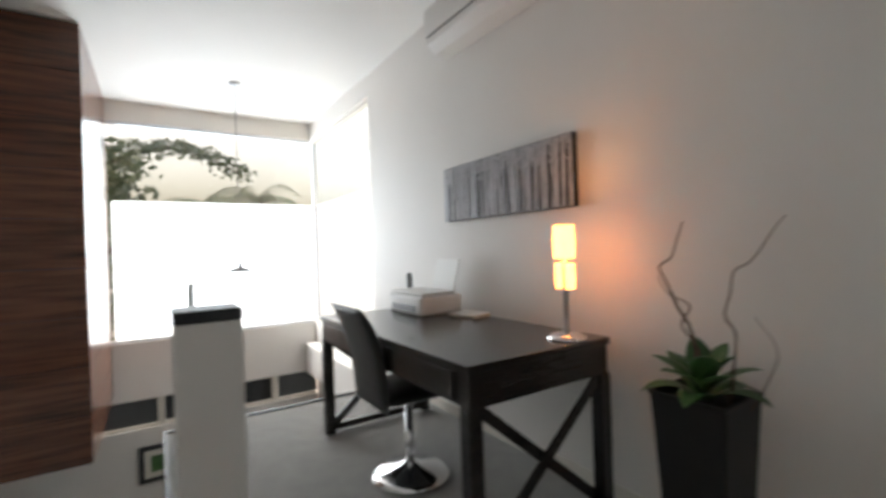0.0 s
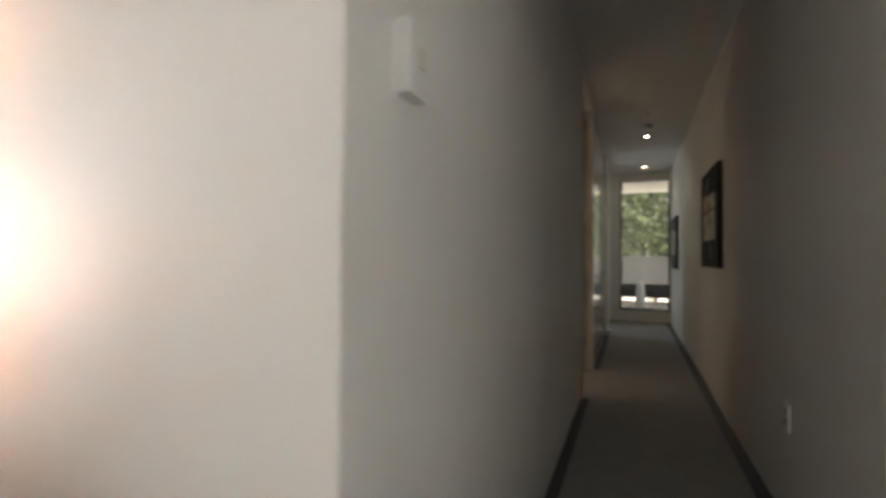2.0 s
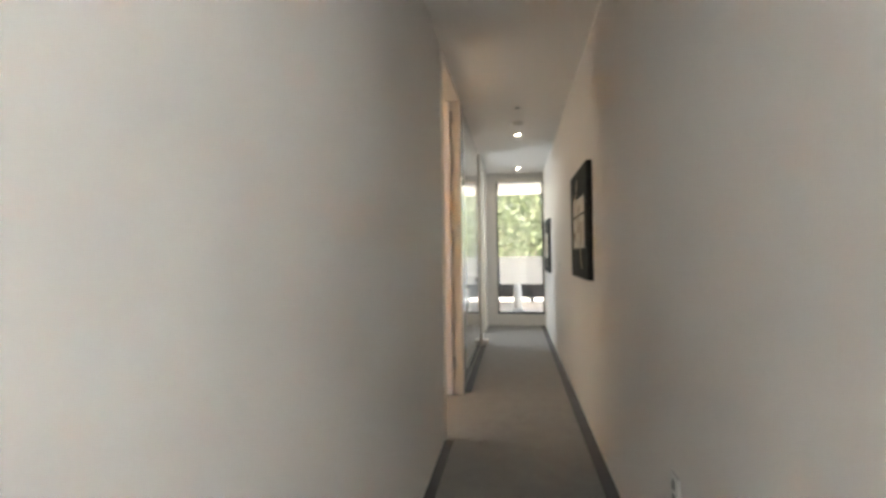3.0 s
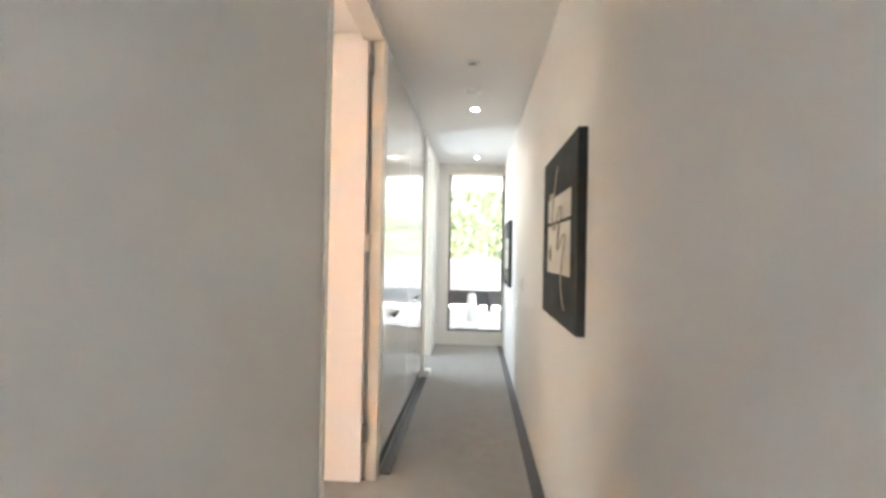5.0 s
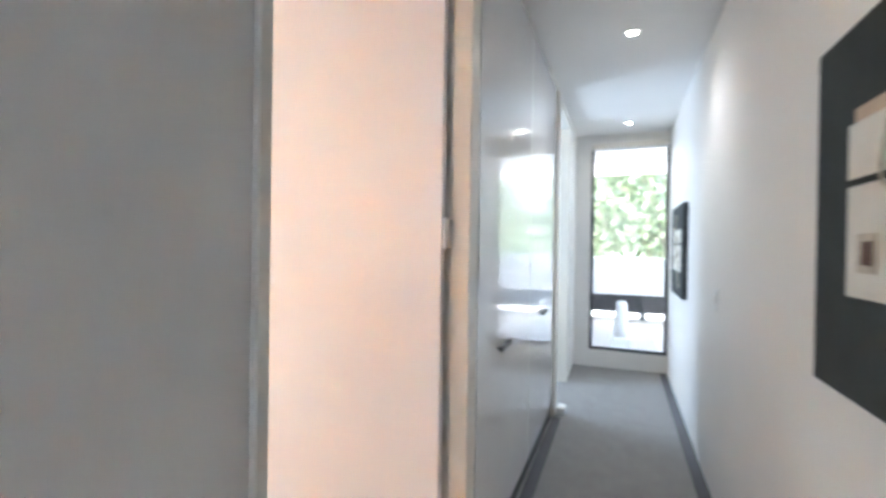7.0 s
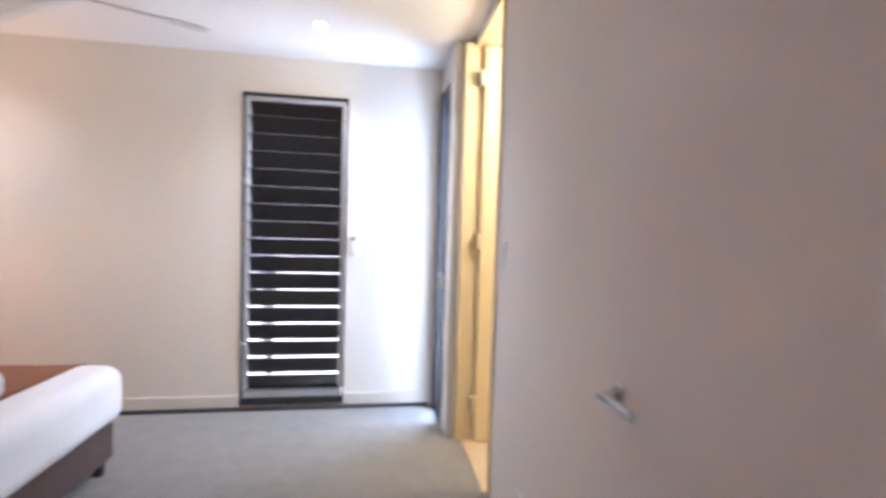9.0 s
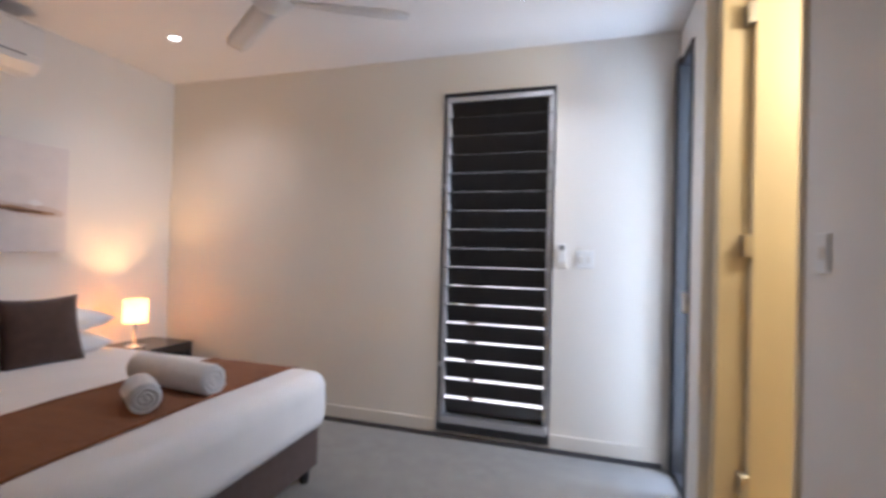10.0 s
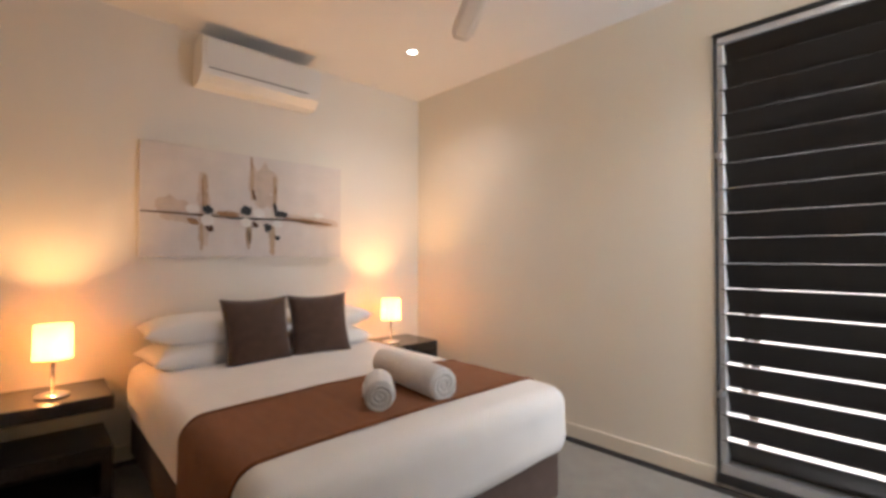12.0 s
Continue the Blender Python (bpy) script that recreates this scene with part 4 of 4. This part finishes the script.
pillow_me = mesh_of("pillow_case", pillow_bm(0.46, 0.72, 0.2), LINEN, True)
for y, z, rx in ((1.475, 0.672, 2), (1.465, 0.795, -2), (2.14, 0.672, -2), (2.15, 0.795, 2)):
    p = thing("pillow", "plump white cotton pillow stacked at the bed head", "pillow", "bed pillows", pose(0.4, y, z, rx, 0, 2 * rx))
    q = new("pillow_case", pillow_me)
    q.parent = p
cush_me = mesh_of("cushion_cover", pillow_bm(0.41, 0.405, 0.15, pinch=0.16), CUSHION, True)
for y, rz in ((1.655, 4), (2.055, -5)):
    p = thing("cushion", "square dark brown woven cushion leaning on the pillows", "cushion", "brown cushions", pose(0.66, y, 0.788, 0, 74, rz))
    q = new("cushion_cover", cush_me)
    q.parent = p


def towel(a, b, r, label):
    a, b = Vector(a), Vector(b)
    L = (b - a).length
    m = Matrix.Translation(a) @ (b - a).to_track_quat('Z', 'Y').to_matrix().to_4x4()
    t = thing("rolled_towel", label, "towel", "rolled towels", m)
    part("roll", lathe([(0.0, 0.012), (r * 0.6, 0.008), (r * 0.92, 0.0), (r, 0.02), (r * 1.02, L / 2), (r, L - 0.02), (r * 0.92, L), (r * 0.6, L - 0.008), (0.0, L - 0.012)], 32), TOWEL, t, smooth=True)
    for z, s in ((0.002, -1), (L - 0.002, 1)):
        pts = [(q * r * 0.9 / 6.2 / 3 * math.cos(q), q * r * 0.9 / 6.2 / 3 * math.sin(q), z + s * (0.005 - 0.004 * (1 - q / 18.6))) for q in [0.8 + 0.3 * k for k in range(60)]]
        part("rolled_edge", tube(pts, 0.006, 6), TOWEL, t, "spiral rolled edge", smooth=True)
    part("flap_edge", tube([(r * 1.0, 0.0, 0.02), (r * 1.03, 0.0, L / 2), (r * 1.0, 0.0, L - 0.02)], 0.006, 8), TOWEL, t, "loose outer edge", smooth=True)
    return t


towel((1.475, 1.98, 0.699), (1.97, 1.935, 0.691), 0.07, "white terry towel rolled up, lying across the throw")
towel((1.905, 1.655, 0.685), (1.73, 1.77, 0.685), 0.061, "short white terry towel roll with its end showing")


def nightstand(m, flip):
    """S-shaped stand of thick dark boards; flip swaps the closed side."""
    n = thing("nightstand", "dark espresso S-shaped bedside table with an open shelf", "bedside table", "bedside tables", m)
    s = -1 if flip else 1
    part("top", boxes((0, -0.24, 0.465, 0.42, 0.24, 0.535), bevel=0.003), ESPRESSO, n)
    part("side_panel", boxes((0.001, min(s * -0.24, s * -0.19), 0.285, 0.419, max(s * -0.24, s * -0.19), 0.465), bevel=0.002, seg=1), ESPRESSO, n)
    part("shelf", boxes((0, -0.24, 0.22, 0.42, 0.24, 0.285), bevel=0.003), ESPRESSO, n)
    part("side_panel", boxes((0.001, min(s * 0.24, s * 0.19), 0.055, 0.419, max(s * 0.24, s * 0.19), 0.22), bevel=0.002, seg=1), ESPRESSO, n)
    part("back_panel", boxes((0.004, -0.19, 0.055, 0.022, 0.19, 0.22)), ESPRESSO, n)
    part("base", boxes((0, -0.24, 0.0, 0.42, 0.24, 0.055), bevel=0.003), ESPRESSO, n)


nightstand(pose(0.15, 0.74, 0), False)
nightstand(pose(0.15, 2.94, 0), True)


def bedside_lamp(y, dz):
    b = thing("bedside_lamp", "lit bedside lamp with a drum shade and chrome base", "table lamp", "bedside lamps", pose(0.4, y, 0.535))
    part("base", lathe([(0.0, 0.0), (0.068, 0.0), (0.068, 0.012), (0.05, 0.018), (0.012, 0.024), (0.0, 0.024)], 32), CHROME, b, "round chrome base", smooth=True)
    part("stem", lathe([(0.008, 0.02), (0.008, 0.21), (0.014, 0.215), (0.014, 0.24), (0.0, 0.24)], 16), CHROME, b, smooth=True)
    part("shade", lathe([(0.079, 0.185 + dz), (0.076, 0.355 + dz), (0.073, 0.355 + dz), (0.076, 0.185 + dz)], 40, cap=False), SHADE, b, "glowing fabric drum shade", smooth=True)
    part("shade_ring", lathe([(0.08, 0.182 + dz), (0.082, 0.186 + dz), (0.08, 0.19 + dz), (0.077, 0.186 + dz)], 40, cap=False), TRIM, b)


bedside_lamp(0.75, 0.0)
bedside_lamp(2.82, 0.0)

# abstract canvas over the bed
ab = thing("abstract_canvas", "wide pale abstract canvas with dark strokes and white dabs", "painting")
AX, AY0, AY1, AZ0, AZ1 = 0.165, 1.13, 2.49, 1.228, 1.935
part("canvas", boxes((0.13, AY0, AZ0, AX, AY1, AZ1), bevel=0.003, seg=1), ART_GROUND, ab)
rnd = random.Random(21)


def stroke(u0, v0, u1, v1, w, material, layer, name="brush_stroke", ragged=0.4):
    """A flat ragged stroke on the canvas, in its width and height from 0 to 1."""
    a = Vector((AY0 + u0 * (AY1 - AY0), AZ0 + v0 * (AZ1 - AZ0)))
    b = Vector((AY0 + u1 * (AY1 - AY0), AZ0 + v1 * (AZ1 - AZ0)))
    d = (b - a)
    side = Vector((-d.y, d.x)).normalized()
    bm = bmesh.new()
    n = 9
    left, right = [], []
    for i in range(n):
        t = i / (n - 1)
        half_w = w / 2 * (math.sin(math.pi * (0.08 + 0.84 * t)) ** 0.6) * (1 + ragged * (rnd.random() - 0.5))
        p = a + d * t + side * (w * 0.2 * ragged * (rnd.random() - 0.5))
        x = AX + 0.0004 + 0.0016 * layer + 0.00007 * len(ab.children)
        left.append(bm.verts.new((x, p.x + side.x * half_w, p.y + side.y * half_w)))
        right.append(bm.verts.new((x, p.x - side.x * half_w, p.y - side.y * half_w)))
    for i in range(n - 1):
        bm.faces.new((left[i], left[i + 1], right[i + 1], right[i]))
    bm.normal_update()
    bmesh.ops.solidify(bm, geom=bm.faces[:], thickness=0.0008)
    part(name, bm, material, ab)


for u0, v0, u1, v1, w, m, k in (
        (0.06, 0.46, 0.2, 0.44, 0.12, WASH, 0), (0.47, 0.76, 0.62, 0.74, 0.24, WASH, 0), (0.5, 0.6, 0.6, 0.56, 0.12, WASH, 0), (0.3, 0.4, 0.45, 0.4, 0.06, WASH, 0), (0.64, 0.42, 0.98, 0.36, 0.07, WASH, 0),
        (0.255, 0.78, 0.27, 0.1, 0.07, WASH, 0), (0.08, 0.36, 0.22, 0.33, 0.05, WASH, 0),
        (0.262, 0.76, 0.268, 0.46, 0.034, OCHRE_PALE, 1), (0.484, 0.98, 0.486, 0.56, 0.03, OCHRE_PALE, 1), (0.6, 0.82, 0.605, 0.46, 0.04, OCHRE_PALE, 1), (0.59, 0.32, 0.592, 0.02, 0.045, OCHRE_PALE, 1),
        (0.474, 0.34, 0.47, 0.08, 0.04, OCHRE_PALE, 1), (0.32, 0.41, 0.42, 0.4, 0.035, OCHRE, 1), (0.66, 0.4, 0.94, 0.36, 0.03, OCHRE, 1), (0.25, 0.34, 0.252, 0.06, 0.026, OCHRE_PALE, 1),
        (0.252, 0.72, 0.256, 0.46, 0.012, OCHRE, 2), (0.478, 0.99, 0.481, 0.86, 0.011, OCHRE, 2), (0.488, 0.66, 0.5, 0.56, 0.022, UMBER, 2), (0.472, 0.26, 0.476, 0.13, 0.016, UMBER, 2), (0.607, 0.72, 0.604, 0.64, 0.016, OCHRE, 2),
        (0.27, 0.3, 0.3, 0.24, 0.035, UMBER, 2), (0.19, 0.34, 0.24, 0.3, 0.03, OCHRE, 2),
        (0.005, 0.392, 0.4, 0.378, 0.013, UMBER, 3), (0.36, 0.372, 0.66, 0.385, 0.015, INK, 3), (0.62, 0.39, 0.89, 0.365, 0.012, UMBER, 3),
        (0.255, 0.44, 0.302, 0.43, 0.05, INK, 3), (0.43, 0.455, 0.482, 0.45, 0.075, INK, 3), (0.598, 0.55, 0.612, 0.44, 0.024, INK, 3), (0.6, 0.44, 0.672, 0.44, 0.055, INK, 3), (0.48, 0.34, 0.515, 0.3, 0.04, UMBER, 3),
        (0.55, 0.33, 0.578, 0.27, 0.05, INK, 3), (0.605, 0.2, 0.632, 0.19, 0.035, INK, 3)):
    stroke(u0, v0, u1, v1, w, m, k, ragged=0.7)
for u, v, w in ((0.21, 0.435, 0.06), (0.276, 0.34, 0.075), (0.456, 0.335, 0.065), (0.52, 0.43, 0.06), (0.617, 0.335, 0.055), (0.855, 0.45, 0.04)):
    stroke(u - 0.028, v, u + 0.028, v, w, CLAY, 5, "white_dab", 0.3)

# ceiling fan
fan = thing("ceiling_fan", "white three-bladed ceiling fan at rest", "ceiling fan", "", pose(2.15, 2.02, 0))
part("canopy", lathe([(0.0, 2.7), (0.065, 2.7), (0.06, 2.65), (0.02, 2.635), (0.0, 2.635)], 32), WHITE_PLASTIC, fan, smooth=True)
part("rod", lathe([(0.013, 2.64), (0.013, 2.5), (0.0, 2.5)], 16), WHITE_PLASTIC, fan)
part("motor", lathe([(0.0, 2.52), (0.07, 2.515), (0.1, 2.48), (0.1, 2.43), (0.07, 2.4), (0.0, 2.395)], 40), WHITE_PLASTIC, fan, smooth=True)
for k in range(3):
    bm = bmesh.new()
    rows = []
    for i in range(9):
        t = i / 8
        x = 0.09 + 0.54 * t
        w = 0.1 + 0.025 * t - (0.05 * max(0, t - 0.85) / 0.15)
        rows.append([bm.verts.new((x, s * w / 2, 2.425 + 0.018 * s * (1 - 0.5 * t))) for s in (-1, -0.3, 0.4, 1)])
    for a, b in zip(rows, rows[1:]):
        for j in range(3):
            bm.faces.new((a[j], a[j + 1], b[j + 1], b[j]))
    bm.normal_update()
    bmesh.ops.solidify(bm, geom=bm.faces[:], thickness=0.008)
    bmesh.ops.transform(bm, matrix=pose(0, 0, 0, 0, 0, 146 + 120 * k), verts=bm.verts)
    part("fan_blade", bm, WHITE_PLASTIC, fan, smooth=True)

# ---- outside ----
origin = HOUSE
structure("ground", boxes((-400, -400, -3.3, 400, 400, -3.15)), PAVING, "pale paved ground around the house", "ground")
structure("balcony_floor", boxes((8.39, -2.4, -0.2, 12.9, 1.87, -0.02)), PAVING, "pale balcony paving outside the corridor", "balcony")
structure("balcony_roof", boxes((8.39, -2.4, 2.95, 12.9, 1.87, 3.1)), RENDER, "white rendered slab roof over the balcony", "roof")
# unseen end walls added to keep side light off the parapet
structure("balcony_light_block", boxes((8.39, -2.4, -0.02, 12.39, -2.28, 2.95), (8.39, 1.75, -0.02, 12.39, 1.87, 2.95)), RENDER, "added white walls blocking side light at the balcony ends")
para = thing("balcony_parapet", "white rendered balcony parapet above a dark beam", "parapet")
part("panel", boxes((12.4, -2.4, 0.46, 12.55, 1.87, 1.2), bevel=0.01), RENDER, para)
part("beam", boxes((12.41, -2.4, 0.1, 12.54, 1.87, 0.46)), BLACK, para, "dark steel beam")
for y in (-2.2, -0.98, 1.3):
    part("post", boxes((12.42, y, -0.02, 12.53, y + 0.1, 0.1)), BLACK, para, "dark post")
orn = thing("garden_ornament", "pale stone ornament standing outside the window", "ornament", "", pose(9.3, -0.53, -0.02))
part("plinth", boxes((-0.12, -0.12, 0, 0.12, 0.12, 0.2), bevel=0.01), STONE, orn)
part("body", lathe([(0.0, 0.2), (0.085, 0.2), (0.08, 0.4), (0.085, 0.5), (0.07, 0.58), (0.075, 0.62), (0.06, 0.68), (0.0, 0.7)], 20), STONE, orn, smooth=True)


def tree(x, y, z0, height, spread, seed, leaves, clump=0.32):
    r = random.Random(seed)
    t = thing("tree", "leafy green garden tree with an uneven crown", "tree", "garden trees", pose(x, y, z0))
    top = height * 0.62
    trunk = wave_curve([(0, 0, 0), (0.15 * r.random(), 0.1, top * 0.4), (0.2 * r.random() - 0.2, -0.1, top)], 14)
    part("trunk", tube(trunk, 0.16, 9, 0.45), BARK, t, smooth=True)
    heads = []
    for k in range(9):
        a = k * 2.4 + r.random()
        s = trunk[int(len(trunk) * (0.4 + 0.55 * r.random()))]
        e = s + Vector((math.cos(a) * spread * (0.4 + 0.5 * r.random()), math.sin(a) * spread * (0.4 + 0.5 * r.random()), height * (0.1 + 0.3 * r.random())))
        part("limb", tube(wave_curve([s, (s + e) / 2 + Vector((0, 0, 0.2)), e], 10), 0.06, 6, 0.3), BARK, t)
        heads += [e, (s * 0.4 + e * 0.6)]
    verts, faces = [], []
    for i in range(leaves):
        c = heads[int(r.random() * len(heads))]
        d = Vector((r.gauss(0, 1), r.gauss(0, 1), r.gauss(0, 0.7))) * spread * 0.2
        p = c + d
        u = Vector((r.gauss(0, 1), r.gauss(0, 1), r.gauss(0, 1))).normalized()
        v = u.cross(Vector((r.gauss(0, 1), r.gauss(0, 1), 0.3))).normalized()
        s = clump * (0.5 + 0.7 * r.random()) * 0.5
        k = len(verts)
        verts += [p - u * s, p + v * s * 0.45, p + u * s, p - v * s * 0.45]
        faces.append((k, k + 1, k + 2, k + 3))
    me = bpy.data.meshes.new("crown")
    me.from_pydata([tuple(q) for q in verts], [], faces)
    me.materials.append(FOLIAGE)
    ob = new("crown", me)
    ob.parent = t
    return t


for x, y, h, sp, seed, n in ((19, -2.2, 10.5, 3.0, 1, 4200), (21, 1.2, 11, 3.2, 2, 4200), (24, -5.2, 12, 3.6, 3, 3200), (25, 4.5, 12, 3.6, 4, 3200), (28, -0.8, 14, 4.2, 5, 4200),
                             (-1.5, 17, 7.2, 1.7, 7, 500)):
    tree(x, y, -3.15, h, sp, seed, n)
near_tree = tree(-3.0, 12.5, -3.15, 7.6, 2.0, 6, 2600)
bough = wave_curve([(0.2, -0.2, 6.3), (1.0, -0.4, 6.75), (1.7, -0.5, 6.9), (2.4, -0.5, 6.75), (3.3, -0.5, 6.25)], 40)
part("bough", tube(bough, 0.05, 7, 0.25), BARK, near_tree, smooth=True)
rnd = random.Random(9)
verts, faces = [], []
for i in range(900):
    p = bough[int(len(bough) * rnd.random())] + Vector((rnd.gauss(0, 0.16), rnd.gauss(0, 0.16), rnd.gauss(0.02, 0.1)))
    u = Vector((rnd.gauss(0, 1), rnd.gauss(0, 1), rnd.gauss(0, 1))).normalized()
    v = u.cross(Vector((rnd.gauss(0, 1), rnd.gauss(0, 1), 0.3))).normalized()
    q, d = len(verts), 0.05 + 0.05 * rnd.random()
    verts += [p - u * d, p + v * d * 0.45, p + u * d, p - v * d * 0.45]
    faces.append((q, q + 1, q + 2, q + 3))
me = bpy.data.meshes.new("bough_leaves")
me.from_pydata([tuple(q) for q in verts], [], faces)
me.materials.append(FOLIAGE)
new("bough_leaves", me).parent = near_tree


def palm(x, y, height, seed):
    r = random.Random(seed)
    t = thing("palm_tree", "slim palm with arching fronds beyond the window", "palm tree", "garden palms", pose(x, y, -3.15))
    part("trunk", tube([(0, 0, 0), (0.1, 0, height * 0.5), (0.05, 0, height)], 0.1, 8, 0.7), BARK, t)
    for k in range(13):
        a, up = k * 2.4, 0.5 + 0.7 * r.random()
        verts, faces = [], []
        for i in range(16):
            s = i / 15
            c = Vector((1.5 * s * math.cos(a), 1.5 * s * math.sin(a), height + up * s - 1.2 * s * s))
            side = Vector((-math.sin(a), math.cos(a), -0.5))
            for sg in (-1, 1):
                q = len(verts)
                tip = c + side * sg * 0.34 * (1 - 0.7 * s) + Vector((0.14 * math.cos(a), 0.14 * math.sin(a), -0.1))
                if sg < 0:
                    tip = c + Vector((math.sin(a), -math.cos(a), -0.5)) * 0.34 * (1 - 0.7 * s) + Vector((0.14 * math.cos(a), 0.14 * math.sin(a), -0.1))
                w = Vector((math.cos(a), math.sin(a), 0)) * 0.025
                verts += [c - w, c + w, tip]
                faces.append((q, q + 1, q + 2))
        me = bpy.data.meshes.new("frond")
        me.from_pydata([tuple(v) for v in verts], [], faces)
        me.materials.append(FOLIAGE)
        ob = new("frond", me)
        ob.parent = t


palm(0.75, 13.0, 5.9, 3)
palm(-0.3, 17.0, 6.1, 5)
